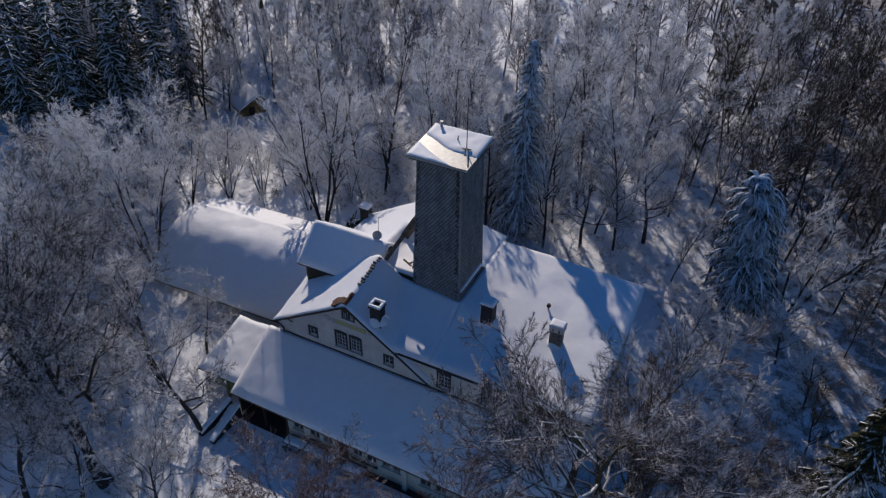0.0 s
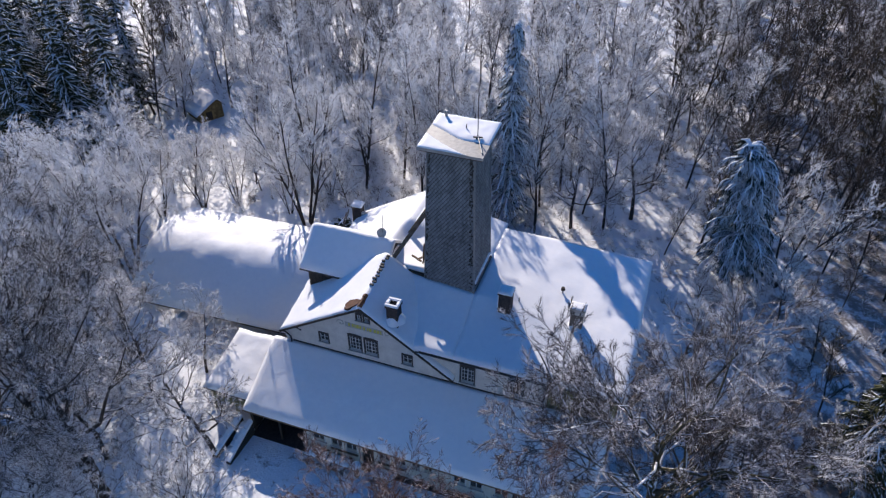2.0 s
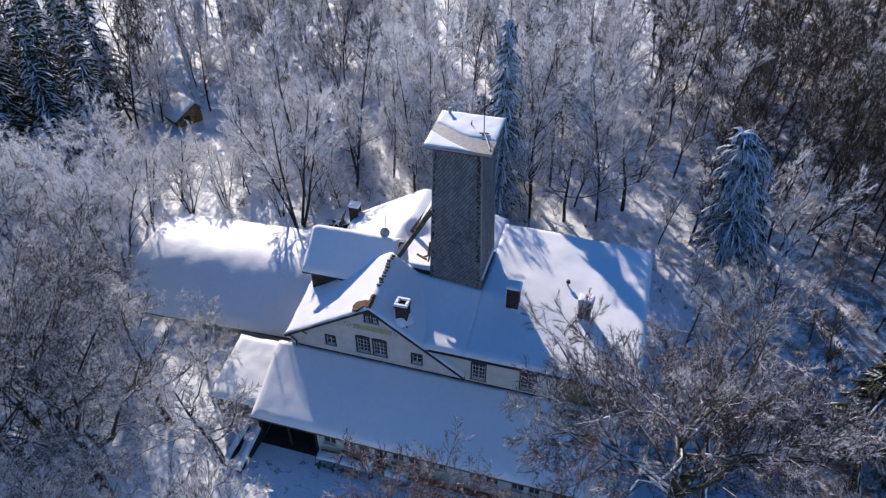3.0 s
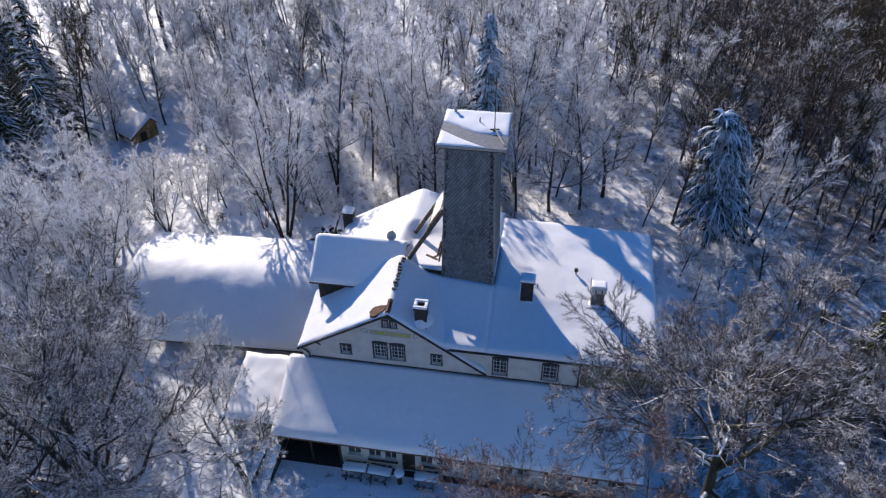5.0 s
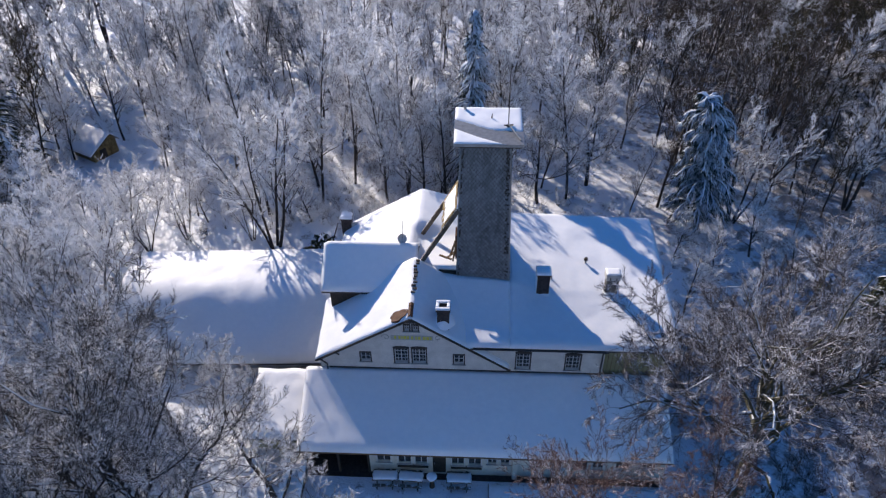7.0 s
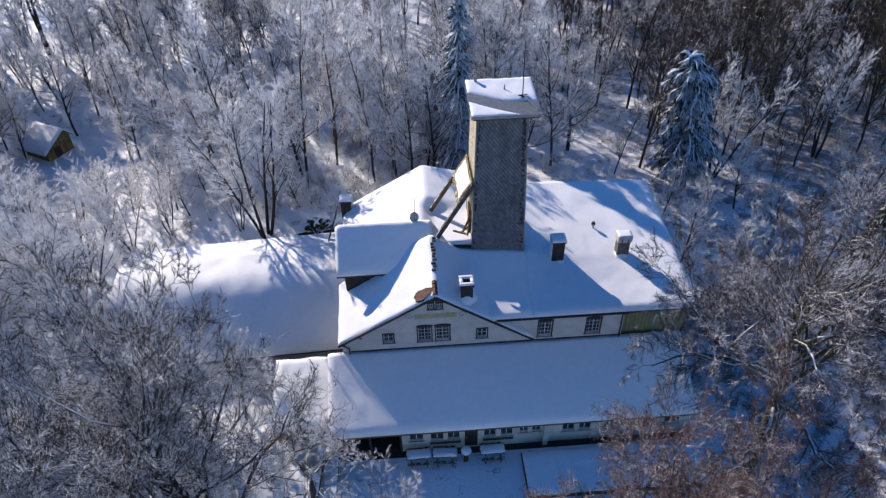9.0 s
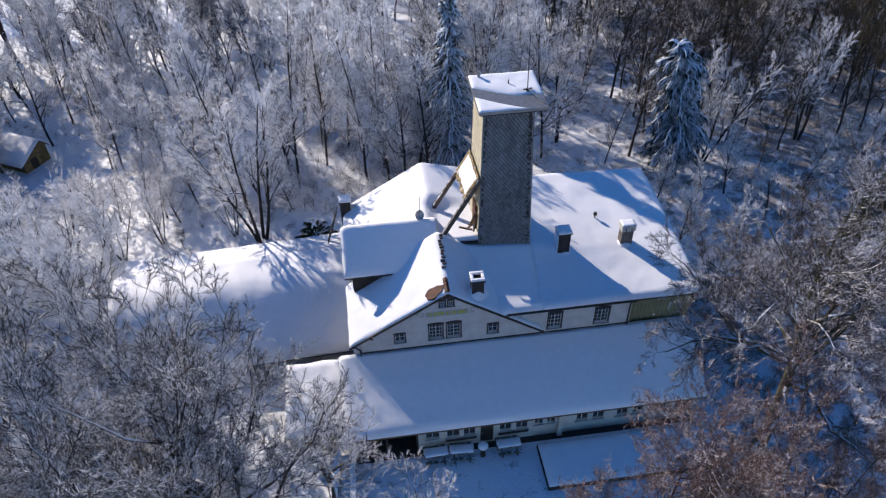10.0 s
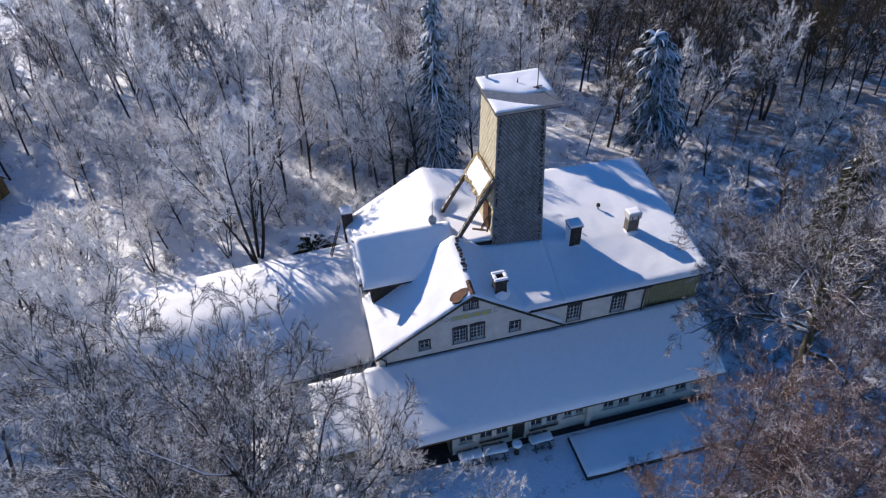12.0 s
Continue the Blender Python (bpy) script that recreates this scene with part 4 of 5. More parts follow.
sheet("snow_cover", SNOW, r, -2.3, 2.35, -2.5, 1.95, lambda x, y: hut_roof(y) + 0.104, 0.26, 0.25, (1, 1, 1, 1), 0.05)
hut.matrix_basis = pose(-44.5, 41.4, -1.25, 0, 0, -28)


# ---- trees ----
def grown(rng, height, first, levels, spread=1.0, lean=0.0, stems=1, base_r=0.22, up=0.5, bare=0.25, wander=0.16, crown=0.55, fan=0.0, outer=0.12):
    """Limbs of a tree as rows (a, b, r0, r1, level). levels: for each, (count, length ratio, angle in degrees)."""
    out = []
    last = len(levels)

    def limb(a, way, length, r, level):
        n = 7 if level == 0 else 5 if level == 1 and last > 3 else 4 if level == 1 else 3 if level == 2 and last > 3 else 2 if level < last else 1
        pts, p, d = [a], a.copy(), way.copy()
        for i in range(n):
            d = d + rng.normal(0, 0.07 if level == 0 else wander, 3)
            d[2] += up * (0.12 if level else 0.02)
            d /= np.linalg.norm(d)
            p = p + d * length / n
            pts.append(p)
        radii = [r * (1 - 0.78 * i / n) for i in range(n + 1)]
        for i in range(n):
            out.append((pts[i], pts[i + 1], radii[i], radii[i + 1], level))
        if level >= last:
            return
        count, ratio, angle = levels[level]
        start = bare if level == 0 else outer
        for k in range(count):
            f = start + (1 - start) * (k + rng.uniform(0.1, 0.95)) / count
            i = min(n - 1, int(f * n))
            q = pts[i] + (pts[i + 1] - pts[i]) * (f * n - i)
            base = pts[i + 1] - pts[i]
            base = base / np.linalg.norm(base)
            side = rng.normal(0, 1, 3)
            side -= base * side.dot(base)
            side /= np.linalg.norm(side)
            ang = radians(angle * rng.uniform(0.7, 1.3) * (1 + fan * (0.5 - (f - bare) / (1 - bare)) if level == 0 else 1))
            way2 = base * math.cos(ang) + side * math.sin(ang)
            way2[2] += 0.10 * up
            way2 /= np.linalg.norm(way2)
            taper = (1 - crown * f) * spread if level == 0 else 1.05 - 0.5 * f
            limb(q, way2, length * ratio * taper * rng.uniform(0.75, 1.2), max(0.006, r * (1 - 0.78 * f) * 0.6), level + 1)

    for s in range(stems):
        a = radians(360 * s / stems + rng.uniform(-30, 30))
        tilt = lean * rng.uniform(0.6, 1.1)
        way = np.array((math.cos(a) * tilt, math.sin(a) * tilt, 1.0))
        foot = np.array((math.cos(a), math.sin(a), 0.0)) * (0.0 if stems == 1 else 0.03 if height < 5 else 0.22) - np.array((0, 0, 0.3))
        limb(foot, way / np.linalg.norm(way), height * first * rng.uniform(0.85, 1.0), base_r, 0)
    return out


def limb_faces(rows, n, pointed):
    """Vertices and triangles of tapered limbs with n sides; pointed ones end in a tip."""
    a, b = np.array([r[0] for r in rows]), np.array([r[1] for r in rows])
    r0, r1 = np.array([r[2] for r in rows]), np.array([r[3] for r in rows])
    d = b - a
    d /= np.linalg.norm(d, axis=1)[:, None] + 1e-9
    ref = np.where(np.abs(d[:, 2:3]) > 0.9, np.array([[1.0, 0, 0]]), np.array([[0, 0, 1.0]]))
    u = np.cross(d, ref)
    u /= np.linalg.norm(u, axis=1)[:, None] + 1e-9
    w = np.cross(d, u)
    ang = np.arange(n) * 2 * np.pi / n + 0.5
    ring = u[:, None, :] * np.cos(ang)[None, :, None] + w[:, None, :] * np.sin(ang)[None, :, None]
    low = a[:, None, :] + ring * r0[:, None, None]
    if pointed:
        v = np.concatenate([low, b[:, None, :]], axis=1).reshape(-1, 3)
        k = np.arange(len(rows)) * (n + 1)
        f = [np.stack([k + (i + 1) % n, k + i, k + n], axis=1) for i in range(n)]
    else:
        v = np.concatenate([low, b[:, None, :] + ring * r1[:, None, None]], axis=1).reshape(-1, 3)
        k = np.arange(len(rows)) * 2 * n
        f = []
        for i in range(n):
            j = (i + 1) % n
            f += [np.stack([k + j, k + i, k + n + i], axis=1), np.stack([k + j, k + n + i, k + n + j], axis=1)]
    return v, np.concatenate(f)


def tip_faces(rows, rng):
    """One slender three-cornered blade for each outermost twig."""
    a, b = np.array([r[0] for r in rows]), np.array([r[1] for r in rows])
    r0 = np.array([r[2] for r in rows])
    side = np.cross(b - a, rng.normal(0, 1, (len(rows), 3)))
    side *= (r0 / (np.linalg.norm(side, axis=1) + 1e-9))[:, None]
    v = np.stack([a - side, a + side, b], axis=1).reshape(-1, 3)
    return v, np.arange(len(rows) * 3).reshape(-1, 3)


def mesh_from(name, pieces, mats):
    """A mesh from (vertices, triangles, material index) pieces."""
    v = np.concatenate([p[0] for p in pieces])
    f, idx, base = [], [], 0
    for pv, pf, m in pieces:
        f.append(pf + base)
        idx.append(np.full(len(pf), m, np.int32))
        base += len(pv)
    f, idx = np.concatenate(f).astype(np.int32), np.concatenate(idx)
    me = bpy.data.meshes.new(name)
    me.vertices.add(len(v)); me.loops.add(f.size); me.polygons.add(len(f))
    me.vertices.foreach_set("co", v.astype(np.float32).ravel())
    me.loops.foreach_set("vertex_index", f.ravel())
    me.polygons.foreach_set("loop_start", np.arange(len(f), dtype=np.int32) * 3)
    me.polygons.foreach_set("material_index", idx)
    for m in mats:
        me.materials.append(m)
    me.update(calc_edges=True)
    return me


def tree_pieces(rows, last, thin, min_r, tip_r, rng):
    """Trunk pieces (stem and main limbs) and crown pieces (branches and twigs)."""
    fat = lambda r: (r[0], r[1], max(r[2], min_r), max(r[3], min_r * 0.6), r[4])
    stem = [r for r in rows if r[4] == 0]
    limbs = [r for r in rows if r[4] == 1]
    mid = [fat(r) for r in rows if 2 <= r[4] < last]
    tips = [(r[0], r[1], tip_r, tip_r, r[4]) for r in rows if r[4] == last]
    trunk = [(*limb_faces(stem, 6, False), 0), (*limb_faces(limbs, 4 if thin else 5, False), 0)]
    return trunk, [(*limb_faces(mid, 3, False), 1), (*tip_faces(tips, rng), 2)]


def tree_kind(name, label, seed, twig=None, min_r=0.012, thin=True, bark=None, tip=None, tip_r=0.02, **shape):
    rng = np.random.default_rng(seed)
    trunk, crown = tree_pieces(grown(rng, **shape), len(shape["levels"]), thin, min_r, tip_r, rng)
    t = thing(name, label, "tree")
    for nm, pieces in (("trunk", trunk), ("crown", crown)):
        ob = new(nm, mesh_from(nm, pieces, [bark or BARK, twig or TWIG, tip or WHITETIP]))
        ob.parent = t
    return t


BEECH = dict(height=26, first=0.56, levels=[(23, 0.70, 52), (10, 0.5, 42), (11, 0.48, 42), (26, 0.55, 34)], lean=0.06, base_r=0.52, up=0.42, bare=0.50, crown=0.1, fan=0.75, outer=0.28, wander=0.27, thin=False)
MAPLE = dict(height=27, first=0.66, levels=[(15, 0.55, 46), (10, 0.5, 44), (10, 0.48, 42), (24, 0.55, 34)], lean=0.10, stems=2, base_r=0.34, up=0.45, bare=0.45, crown=0.12, fan=0.6, outer=0.25, wander=0.27, thin=False)
ROUND = dict(height=16.5, first=0.62, levels=[(14, 0.56, 52), (8, 0.5, 44), (8, 0.5, 42), (22, 0.58, 34)], lean=0.12, base_r=0.24, up=0.42, bare=0.34, crown=0.15, fan=0.8, outer=0.25, wander=0.27, thin=False)
FANNED = dict(height=19, first=0.85, levels=[(9, 0.42, 36), (8, 0.5, 40), (8, 0.5, 40), (12, 0.62, 40)], lean=0.24, stems=4, base_r=0.17, up=0.5, bare=0.36, crown=0.2, outer=0.2)
MID = dict(height=13, first=0.85, levels=[(17, 0.55, 48), (8, 0.5, 44), (24, 0.5, 44)], lean=0.06, base_r=0.17, up=0.5, bare=0.22, crown=0.5)
SLIM = dict(height=17, first=0.98, levels=[(22, 0.30, 40), (8, 0.52, 38), (16, 0.72, 38)], lean=0.05, base_r=0.14, up=0.8, bare=0.2, crown=0.5)
CLUMP = dict(height=11.5, first=0.95, levels=[(10, 0.42, 36), (7, 0.5, 38), (16, 0.55, 38)], lean=0.25, stems=4, base_r=0.13, up=0.6, bare=0.3)
BUSH = dict(height=3.4, first=0.95, levels=[(8, 0.5, 40), (5, 0.5, 42), (12, 0.5, 44)], lean=0.75, stems=7, base_r=0.045, up=0.35, bare=0.15)
BIRCH = dict(height=22, first=0.95, levels=[(26, 0.21, 46), (8, 0.5, 44), (6, 0.52, 44), (11, 0.6, 36)], lean=0.08, base_r=0.12, up=0.45, bare=0.5, crown=0.15, wander=0.25)
FAR = dict(height=17, first=0.98, levels=[(14, 0.30, 42), (5, 0.55, 42), (11, 0.7, 42)], lean=0.05, base_r=0.15, up=0.8, bare=0.22)

templates = {}


def add_kind(key, *given, **shape):
    templates[key] = tree_kind(*given, **shape)


add_kind(("beech", 0), "beech_tree", "broad dark beech with mossy bole and fine rimed twigs", 11, twig=DARKTWIG, min_r=0.014, bark=MOSSBARK, tip=BEECHTIP, tip_r=0.010, **BEECH)
add_kind(("maple", 0), "maple_tree", "tall forked bare tree with finely rimed twigs", 14, twig=GREYTWIG, min_r=0.016, tip=GREYTIP, tip_r=0.010, **MAPLE)
for i in range(2):
    add_kind(("round", i), "bare_tree", "spreading bare tree with rime on its fine twigs", 17 + i, twig=GREYTWIG, min_r=0.013, tip=PALETIP, tip_r=0.011, **ROUND)
add_kind(("fanned", 0), "fan_shaped_tree", "tree of several fanned stems thick with hoar frost", 19, min_r=0.016, tip=WHITETIP, tip_r=0.018, **FANNED)
for i in range(3):
    add_kind(("mid", i), "frosted_tree", "round-crowned bare tree thick with white hoar frost", 21 + i, twig=RIME, min_r=0.026, tip=WHITETIP, tip_r=0.026, **MID)
for i in range(5):
    add_kind(("slim", i), "slender_tree", "slender bare forest tree coated in hoar frost", 31 + i, min_r=0.022, tip=(PALETIP, PALETIP, GREYTIP, PALETIP, WHITETIP)[i], tip_r=0.024, **SLIM)
for i in range(2):
    add_kind(("clump", i), "multi_stemmed_tree", "bare tree with several dark stems and frosted twigs", 51 + i, min_r=0.022, tip=WHITETIP, tip_r=0.024, **CLUMP)
for i in range(2):
    add_kind(("bush", i), "bush", "low bare bush with brown twigs and rime", 71 + i, twig=BUSHTWIG, min_r=0.010, tip=REDTIP, tip_r=0.012, **BUSH)
for i in range(2):
    add_kind(("birch", i), "birch_tree", "tall reddish birch with fine bare twigs and pale stem", 81 + i, twig=BUSHTWIG, min_r=0.010, tip=REDTIP, tip_r=0.012, **BIRCH)
for i in range(3):
    add_kind(("brown", i), "bare_tree", "bare brown forest tree with little frost", 91 + i, twig=BROWNTWIG, min_r=0.024, tip=OLIVETIP if i == 2 else BROWNTIP, tip_r=0.03, **dict(SLIM, levels=[(17, 0.33, 42), (6, 0.5, 40), (13, 0.66, 40)]))


def conifer(name, label, seed, height, radius, needles, droop=0.35, bow=0.0, shape=0.8, lowest=0.08, gap=0.40, hung=4, veil=1.0, arch=0.0):
    """A spruce: a tapered trunk and tiers of drooping boughs, each hung with many short sprays."""
    rng = np.random.default_rng(seed)
    t = thing(name, label, "tree")
    at = lambda f: np.array((bow * f ** 3, 0, height * f))
    stem = [(at(k / 8), at((k + 1) / 8), 0.22 * (1 - k / 8.3), 0.22 * (1 - (k + 1) / 8.3), 0) for k in range(8)]
    ob = new("trunk", mesh_from("trunk", [(*limb_faces(stem, 6, False), 0)], [BARK]))
    ob.parent = t
    rows, sprays = [], []
    tiers = int(height / gap)
    for k in range(tiers):
        f = lowest + (1 - lowest) * (k + 0.5) / tiers
        reach = radius * (1 - f) ** shape * rng.uniform(0.75, 1.12) + 0.25
        for s in range(rng.integers(6, 9)):
            a = rng.uniform(0, 2 * math.pi)
            length = reach * rng.uniform(0.65, 1.2)
            p = at(f)
            n = max(3, int(length / 0.28))
            for i in range(n):
                q = i / n
                d = np.array((math.cos(a), math.sin(a), 0.2 + 0.35 * arch - droop * 2.2 * q ** (1 + arch)))
                p2 = p + d / np.linalg.norm(d) * length / n
                w = 0.15 * (1 - 0.6 * q)
                rows.append((p, p2, w, w * 0.8, 2))
                for m in range(round(hung * 2.4)):
                    b = a + rng.choice((-1, 1)) * rng.uniform(0.4, 1.3)
                    g = np.array((math.cos(b), math.sin(b), -rng.uniform(0.5, 2.2)))
                    o = p + (p2 - p) * rng.random()
                    sprays.append((o, o + g / np.linalg.norm(g) * rng.uniform(0.3, 0.75) * veil * (1.15 - 0.4 * q), 0.055 / veil ** 0.5, 0.01, 3))
                p = p2
    ob = new("crown", mesh_from("crown", [(*limb_faces(rows, 4, False), 0), (*tip_faces(sprays, rng), 1)], [needles, SPRAY if needles is NEEDLE else GREENSPRAY]))
    ob.parent = t
    return t


def placed(key, x, y, size=1.0, turn=0.0, tall=1.0, sink=0.1):
    ob = copy_thing(templates[key], Matrix.LocRotScale((x, y, ground_z(x, y) - sink), Euler((0, 0, radians(turn))), None))
    ob.scale = (size, size, size * tall)
    return ob


# trees near the inn: kind, x, y, size, turn, height
NEAR = [
    (("beech", 0), 21.0, -8.4, 1.04, 20, 1.08), (("maple", 0), -12.0, -14.6, 1.06, 70, 1.06), (("maple", 0), -18.6, -14.6, 1.0, 200, 1.0),
    (("round", 0), -9.1, -8.0, 1.02, 30, 1.05), (("round", 0), -4.8, -16.6, 0.76, 160, 1.36), (("round", 1), -14.9, -6.0, 1.12, 120, 1.02), (("round", 1), -21.4, -9.0, 1.05, 260, 1.0), (("round", 0), -14.6, -1.2, 0.6, 200, 1.0), (("round", 0), -20.4, -3.4, 0.8, 310, 1.0),
    (("fanned", 0), -27.0, 5.4, 0.9, 40, 1.05), (("round", 0), -37.0, 4.0, 1.2, 90, 1.0), (("round", 1), -33.5, 7.4, 1.15, 220, 1.05), (("round", 1), -26.5, -3.5, 1.0, 20, 1.0), (("round", 1), -24.4, 0.4, 1.0, 290, 1.0), (("round", 0), -16.4, -11.0, 0.95, 75, 1.0), (("round", 1), -14.6, -18.8, 1.0, 10, 1.0), (("round", 0), -9.6, -17.6, 0.85, 250, 1.0), (("fanned", 0), -33.4, 0.5, 0.9, 150, 0.9), (("round", 0), -29.5, -12.0, 1.1, 140, 1.0),
    (("mid", 2), -33.2, 12.8, 1.05, 250, 1.0), (("mid", 0), -40.5, 8.0, 1.0, 30, 1.0),
    (("clump", 0), -14.9, 17.6, 1.3, 0, 1.05), (("round", 1), 10.7, 25.6, 0.8, 60, 1.05), (("round", 0), 16.2, 29.4, 0.95, 0, 1.05), (("round", 0), -2.8, 27.4, 0.98, 40, 1.05), (("mid", 2), 1.6, 22.8, 1.0, 15, 1.3), (("slim", 1), -11.6, 24.8, 1.12, 90, 1.05),
    (("slim", 1), 20.0, 24.3, 0.55, 30, 1.0), (("clump", 1), 29.6, 22.6, 1.0, 100, 1.1), (("clump", 0), 42.0, 25.5, 1.15, 10, 1.0), (("mid", 2), -42.6, 45.0, 1.0, 0, 1.1), (("mid", 0), -23.0, 22.0, 0.5, 200, 1.0),
    (("mid", 1), -27.5, 27.5, 0.6, 290, 1.1), (("mid", 2), -19.0, 27.0, 0.85, 10, 1.15), (("mid", 0), -37.5, 24.0, 0.55, 70, 1.0), (("mid", 1), -40.5, 19.5, 0.9, 160, 1.0),
    
    (("bush", 1), -10.2, -1.8, 0.8, 0, 1.0), (("bush", 0), -21.0, -9.0, 1.2, 0, 1.0), (("bush", 1), -27.0, -6.5, 1.2, 0, 1.0), (("bush", 0), -9.6, 16.2, 0.8, 0, 1.0),
    (("mid", 1), 28.0, 10.5, 0.55, 0, 1.0), (("mid", 2), 32.5, 14.0, 0.6, 60, 1.0), (("mid", 0), 26.0, 15.0, 0.5, 120, 1.0), (("mid", 1), 36.5, 9.0, 0.6, 180, 1.0), (("mid", 2), 38.0, 17.0, 0.6, 240, 1.0), (("clump", 1), 33.0, 4.0, 0.7, 0, 1.0), (("mid", 0), 40.0, 3.0, 0.7, 90, 1.0),
]
NEAR += [(("slim", i % 5), x, y, 1.0 + 0.03 * (i % 4), 47 * i, 1.05) for i, (x, y) in enumerate(((-0.8, 23.6), (0.6, 25.6), (1.8, 31.0), (-2.4, 24.6), (-4.6, 24.4), (-6.4, 32.6), (6.8, 28.4), (8.2, 32.2), (-8.8, 28.8), (7.4, 23.6), (13.8, 26.6), (-16.6, 22.4)))]
NEAR += [(("brown" if x > 28 and i % 3 else "mid", i % 3), x, y, 0.45 + 0.06 * (i % 4), 61 * i, 1.0) for i, (x, y) in enumerate(((24.0, 6.5), (29.5, 6.0), (33.0, 9.5), (30.0, 17.5), (35.0, 20.5), (40.5, 12.5), (44.5, 19.0), (44.0, 8.0), (27.5, 1.5), (38.0, -1.5), (48.0, 14.0), (22.8, 11.0), (23.0, 17.5)))]
NEAR += [(("mid", i % 3), x, y, 0.8 + 0.08 * (i % 4), 83 * i, 1.0) for i, (x, y) in enumerate(((-29.0, 8.0), (-44.0, 1.0), (-40.0, 14.6), (-38.0, 21.0), (-30.0, 19.5), (-55.0, 3.0), (-30.5, 40.0), (-28.0, 34.0), (-50.0, 42.0)))]
NEAR += [(("mid" if i % 3 else "clump", i % 2), x, y, h, 53 * i, 1.0) for i, (x, y, h) in enumerate(((-31.0, 15.0, 0.8), (-35.5, 17.5, 0.8), (-32.0, 22.5, 0.6), (-27.6, 17.6, 0.6), (-33.0, 28.5, 0.45), (-29.5, 24.5, 0.55), (-36.0, 13.0, 0.8), (-24.6, 23.4, 0.55), (-26.0, 30.5, 0.7)))]
NEAR += [(("birch", i % 2), x, y, (h - 1.6) / 22, 71 * i, 1.0) for i, (x, y, h) in enumerate(((6.6, -18.2, 20.2), (9.8, -19.6, 22.6), (12.8, -18.8, 22.2), (4.6, -18.8, 17.4), (8.8, -16.2, 18.2), (12.2, -16.0, 18.6), (16.0, -18.6, 20.5), (19.6, -16.4, 16.0), (16.6, -12.6, 11.5), (23.4, -13.2, 11.0)))]
NEAR += [(("bush", 0), 9.4, -9.9, 0.55, 0, 0.9), (("bush", 1), 15.8, -9.6, 0.7, 50, 0.9), (("bush", 0), -10.0, -11.0, 0.5, 90, 0.8)]
NEAR += [(("mid" if i % 3 else "clump", i % 2), x, y, 0.5 + 0.05 * (i % 4), 97 * i, 1.05) for i, (x, y) in enumerate(((-17.4, 18.6), (-18.2, 21.6), (-21.6, 24.6), (-14.8, 22.8), (-25.4, 26.4), (-12.2, 21.6), (-24.2, 19.2)))]
for key, x, y, size, turn, tall in NEAR:
    placed(key, x, y, size, turn, tall)

for args, (x, y) in (
    (("spruce_tree", "tall narrow spruce laden with snow", 5, 20.4, 3.7, NEEDLE, 0.7, 0.0, 0.74, 0.06, 0.4, 5), (3.9, 25.2)),
    (("spruce_tree", "bowed spruce heavy with snow on drooping boughs", 6, 14.0, 3.5, NEEDLE, 1.0, -1.6, 0.3, 0.1, 0.5, 8, 1.7, 1.0), (25.8, 22.0)),
    (("spruce_tree", "smaller dark spruce with frosted boughs", 7, 12.0, 2.1, NEEDLE, 0.45), (1.2, 27.6)),
    (("shrub", "low dark evergreen shrub behind the wing", 14, 3.2, 2.3, GREENNEEDLE, 0.3, 0.0, 0.5, 0.05, 0.3, 7), (-9.8, 15.9)),
    (("spruce_tree", "green spruce with snow on its upper boughs", 8, 13.5, 3.4, GREENNEEDLE, 0.45), (34.8, 4.8)),
    (("spruce_tree", "dark old spruce at the edge of the wood", 9, 21.0, 4.2, GREENNEEDLE, 0.55, 0.0, 0.8, 0.08, 0.6, 3), (-56.0, 25.0)),
    (("spruce_tree", "dark old spruce at the edge of the wood", 10, 22.0, 4.4, GREENNEEDLE, 0.55, 0.0, 0.8, 0.08, 0.6, 3), (-63.0, 33.0)),
    (("spruce_tree", "dark spruce deep in the wood", 12, 19.0, 3.6, GREENNEEDLE, 0.5, 0.0, 0.8, 0.08, 0.6, 3), (-66.0, 19.0)),
):
    t = conifer(*args)
    t.location = (x, y, ground_z(x, y) - 0.1)

dark = conifer("spruce_tree", "dark old spruce crowding the edge of the wood", 13, 20.0, 4.2, GREENNEEDLE, 0.5, gap=0.6, hung=2)
dark.location = (-52.0, 28.0, ground_z(-52, 28) - 0.1)
for i, (x, y) in enumerate(((-47.5, 16.0), (-50.5, 20.5), (-46.0, 21.5), (-53.5, 14.5), (-54.0, 23.5), (-49.0, 26.0), (-57.0, 18.0), (-44.6, 26.5), (-59.5, 21.0), (-60.0, 28.5), (-69.0, 27.0), (-67.5, 38.0), (-74.0, 33.0), (-58.0, 35.0), (-52.5, 38.0), (-64.0, 45.0), (-70.0, 22.0))):
    copy_thing(dark, Matrix.LocRotScale((x, y, ground_z(x, y) - 0.1), Euler((0, 0, 1.1 * i)), None))

# the woods behind: first single trees, then the distance as one growth
rng = np.random.default_rng(99)
kept = [(x, y) for _, x, y, _, _, _ in NEAR] + [(-41.4, 36.8), (-40.2, 34.6), (-38.8, 32.2), (-37.4, 29.8), (-36.2, 27.6), (-44.0, 36.4), (-42.6, 34.0), (3.9, 25.2), (25.6, 22.0), (1.2, 27.6), (-44.5, 41.4), (-39.0, 36.0), (-37.0, 33.0), (-35.0, 30.0), (-40.0, 37.5), (-38.5, 38.5), (-36.5, 35.5), (-56, 25), (-63, 33), (-47.5, 16.0), (-50.5, 20.5), (-46.0, 21.5), (-53.5, 14.5), (-54.0, 23.5), (-49.0, 26.0), (-44.6, 26.5), (-52.0, 28.0)]
woods = []
tries = 0
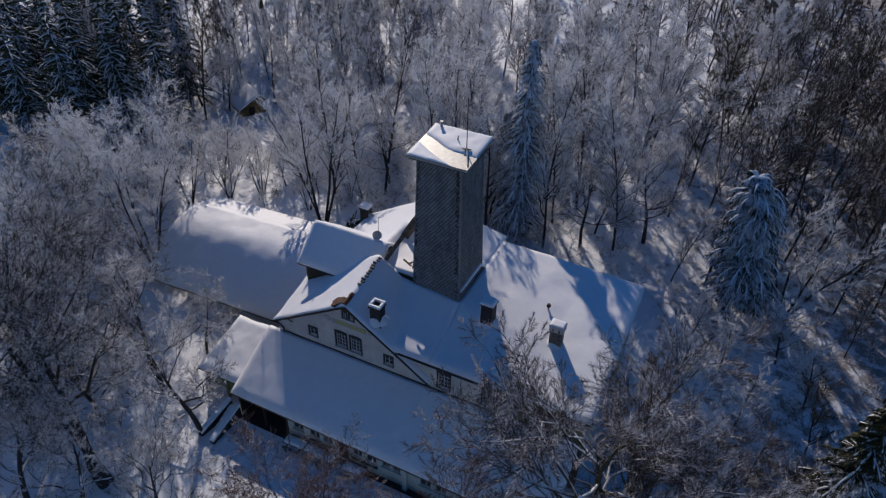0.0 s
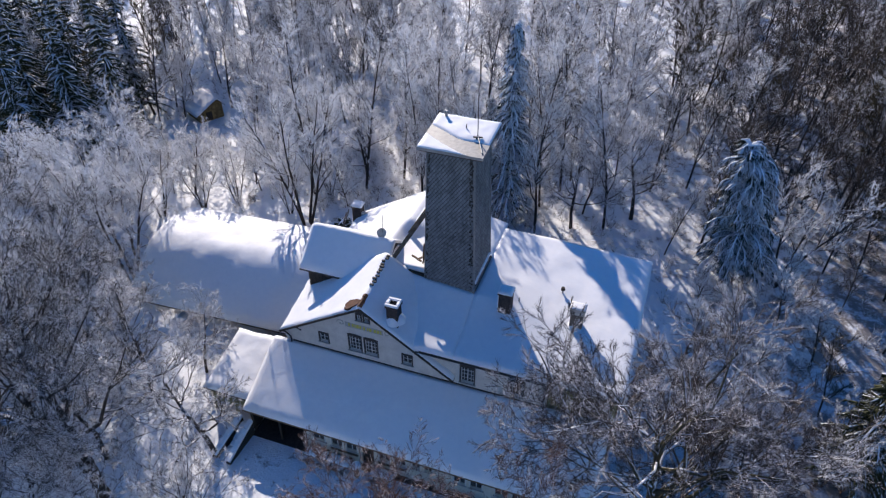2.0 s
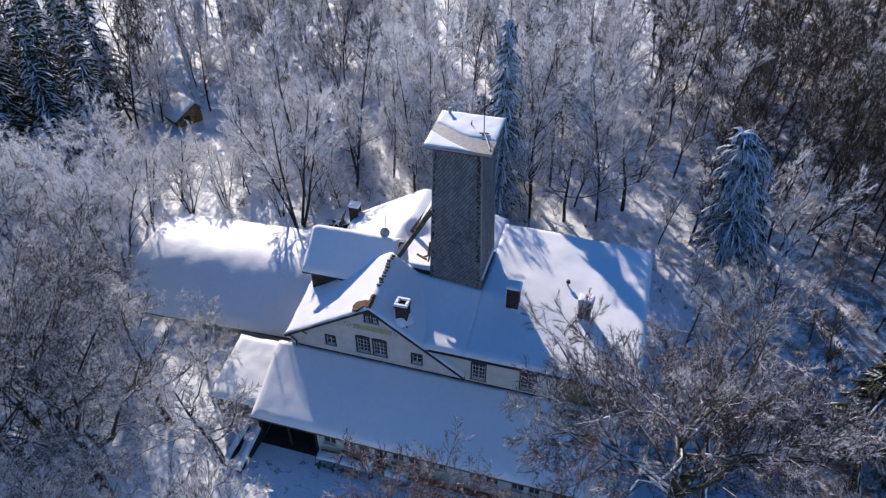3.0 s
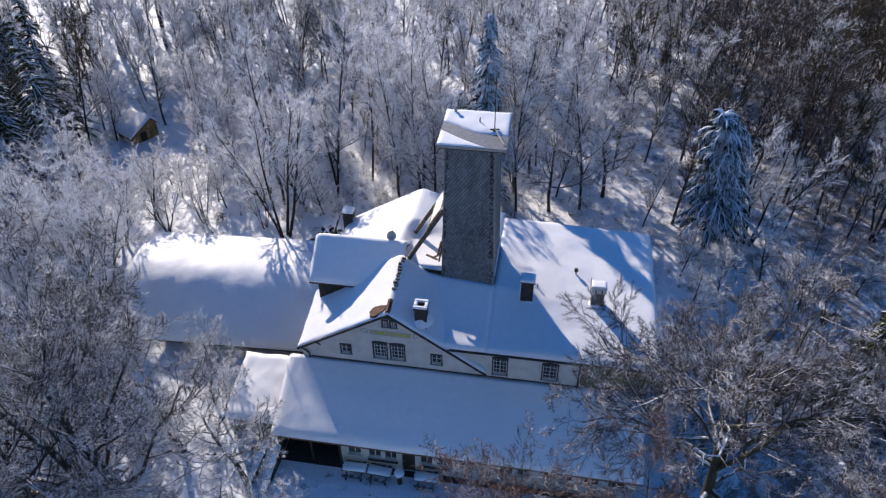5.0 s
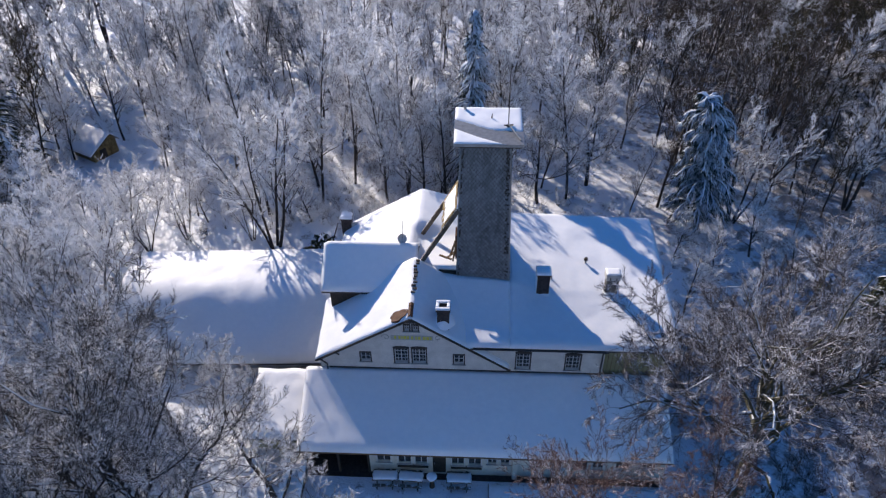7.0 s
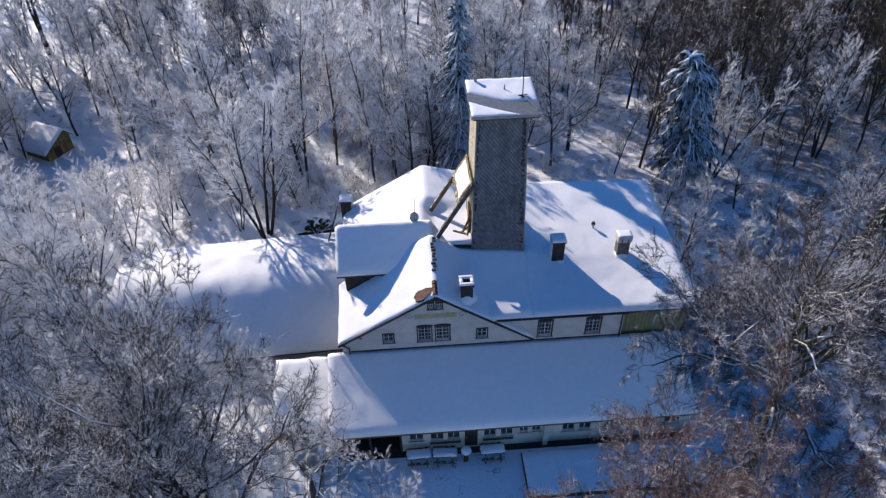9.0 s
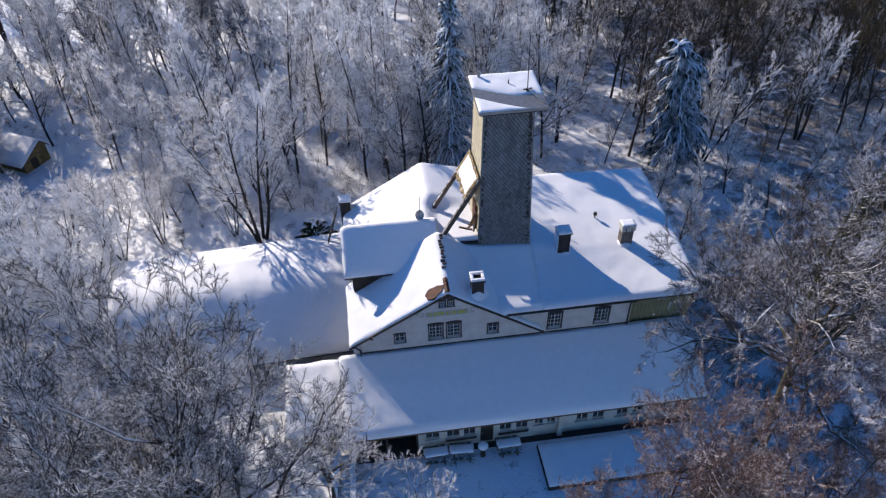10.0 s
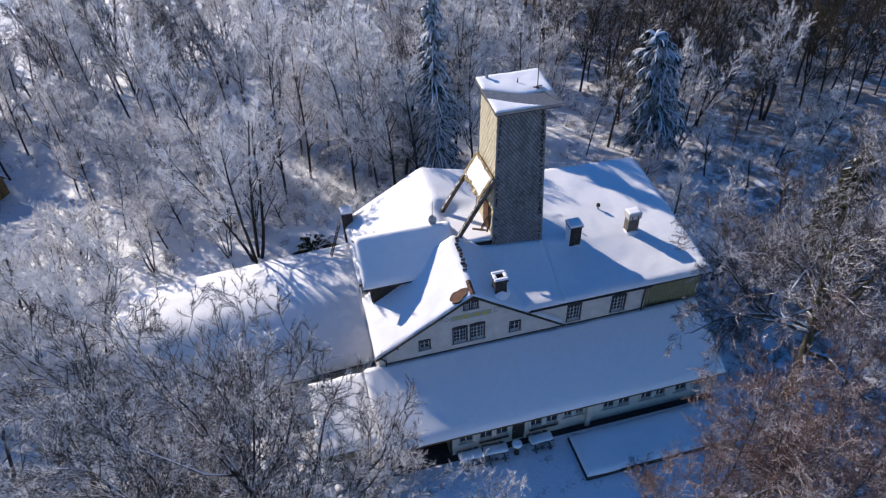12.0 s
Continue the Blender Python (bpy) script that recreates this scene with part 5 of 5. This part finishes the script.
while len(woods) < 190 and tries < 20000:
    tries += 1
    x, y = rng.uniform(-80, 70), rng.uniform(18.5, 66)
    if -30 < x < 22 and y < 22.5 or -20 < x < -10 and y < 27 or x > 0.95 * (y + 38) or x < -1.1 * (y + 36):
        continue
    if min((x - a) ** 2 + (y - b) ** 2 for a, b in kept) < (6.5 if x < 10 else 8.5):
        continue
    kept.append((x, y))
    woods.append((x, y))
tries = 0
while len(woods) < 250 and tries < 20000:
    tries += 1
    x, y = rng.uniform(24, 72), rng.uniform(24, 70)
    if x > 0.95 * (y + 38) or y < 30 and x < 34 or min((x - a) ** 2 + (y - b) ** 2 for a, b in kept) < 4.4:
        continue
    kept.append((x, y))
    woods.append((x, y))
for x, y in woods:
    brown = rng.random() < max(smooth_step(10, 36, x) * 0.92, smooth_step(44, 60, -x) * 0.5)
    kind = ("brown", 2 if x > 36 and rng.random() < 0.6 else int(rng.integers(0, 3))) if brown else ("mid", int(rng.integers(0, 3))) if rng.random() < (0.35 if x < -8 else 0.08) else ("slim", int(rng.integers(0, 5)))
    lane = -46 < x + 0.83 * (y - 12) < 1 and 0 < y - 12 < 30 and -0.9 < (x + 17 + 0.83 * (y - 12)) / 14 < 0.75
    hx, hy = x + 43.0, 40.0 - y
    before_hut = math.hypot(hx, hy) if hy > 0.8 * hx and hx > -0.1 * hy else 60.0
    if before_hut < 6 or -9 < x < 3 and y < 41 and rng.random() < 0.75:
        continue
    placed(kind, x, y, rng.uniform(0.75, 1.12) * (min(1.0, 0.42 + 0.022 * (y - 12)) if lane else 1.0) * min(1.0, 0.026 * before_hut), rng.uniform(0, 360), rng.uniform(0.9, 1.1))


def distance_woods(name, label, seeds, twig, tip, count, pick):
    """Far trees joined into one growth."""
    r2 = np.random.default_rng(seeds[0])
    kinds = []
    for s in seeds:
        trunk, crown = tree_pieces(grown(np.random.default_rng(s), **FAR), 3, True, 0.05, 0.055, np.random.default_rng(s))
        kinds.append(trunk + crown)
    pieces, done, tries = [], [], 0
    while len(done) < count and tries < 30000:
        tries += 1
        x, y = r2.uniform(-120, 100), r2.uniform(30, 140)
        if not pick(x, y, r2) or done and min((x - a) ** 2 + (y - b) ** 2 for a, b in done[-60:]) < 9:
            continue
        done.append((x, y))
        a, s = r2.uniform(0, 6.28), r2.uniform(0.8, 1.15)
        m = np.array(((math.cos(a), -math.sin(a), 0), (math.sin(a), math.cos(a), 0), (0, 0, 1))) * s
        for v, f, i in kinds[int(r2.integers(0, len(kinds)))]:
            pieces.append((v @ m.T + np.array((x, y, ground_z(x, y) - 0.1)), f, i))
    tagged(new(name, mesh_from(name, pieces, [BARK, twig, tip])), label, "woods", kind="stuff")


distance_woods("far_woods", "distant bare forest white with hoar frost", (201, 202, 203), TWIG, PALETIP, 120, lambda x, y, r: y > 62 + 0.0 * x and x < 16 + r.normal(0, 18) and x > -1.15 * (y + 36) or x < -80 and y > 34)
distance_woods("far_brown_woods", "distant brown bare forest in shade", (211, 212, 213), BROWNTWIG, BROWNTIP, 200, lambda x, y, r: y > 60 - 0.35 * max(0, x - 40) and x > 14 + r.normal(0, 18) and x < 1.0 * (y + 40))


def undergrowth(name, label, seed, count, bark, tip, pick):
    """Low rimed brush under the trees, joined: a few stems and many fine twigs each."""
    r2 = np.random.default_rng(seed)
    stems, tips, done = [], [], 0
    while done < count:
        x, y = r2.uniform(-62, 62), r2.uniform(-22, 60)
        if not pick(x, y):
            continue
        done += 1
        foot, tall = np.array((x, y, ground_z(x, y) - 0.1)), r2.uniform(0.9, 2.6)
        for k in range(6):
            way = np.array((r2.normal(0, 0.5), r2.normal(0, 0.5), 1.0))
            top = foot + way / np.linalg.norm(way) * tall * r2.uniform(0.6, 1.0)
            stems.append((foot, top, 0.022, 0.012, 0))
            for m in range(9):
                f = r2.uniform(0.3, 1.0)
                d = way * 0.5 + r2.normal(0, 0.8, 3) + np.array((0, 0, 0.3))
                o = foot + (top - foot) * f
                tips.append((o, o + d / np.linalg.norm(d) * r2.uniform(0.4, 0.9), 0.024, 0.0, 1))
    tagged(new(name, mesh_from(name, [(*limb_faces(stems, 3, True), 0), (*tip_faces(tips, r2), 1)], [bark, tip])), label, "brush", kind="stuff")


def wooded(x, y):
    if math.hypot(x + 40, y - 38) < 7:
        return False
    if y > 17:
        return -1.1 * (y + 30) < x < 0.95 * (y + 30) and not (-13 < x < 2 and y < 20.5)
    return x > 22.5 or x > 19 and y < -1 or x < -28 or x < -10.5 and y < -6 or x < -13.5 and y < 2


undergrowth("undergrowth", "low rimed brush on the forest floor", 301, 1900, BARK, WHITETIP, wooded)
undergrowth("hoar_brush", "white rimed brush on the slope behind the inn", 303, 330, BARK, WHITETIP, lambda x, y: -17 < x < 7 and 20.5 < y < 36)
undergrowth("brushwood", "brown rimed brush between the trees beside the porch", 302, 420, BARK, REDTIP, lambda x, y: (x > 19.2 and x < 40 and y < 8 or 13 < x < 40 and y < -11))

# the first of each kind stands in the wood with the rest
for i, t in enumerate(templates.values()):
    x, y = -62 + 7.3 * i, 67.5 + (i % 3) * 2.5
    t.location = (x, y, ground_z(x, y) - 0.1)
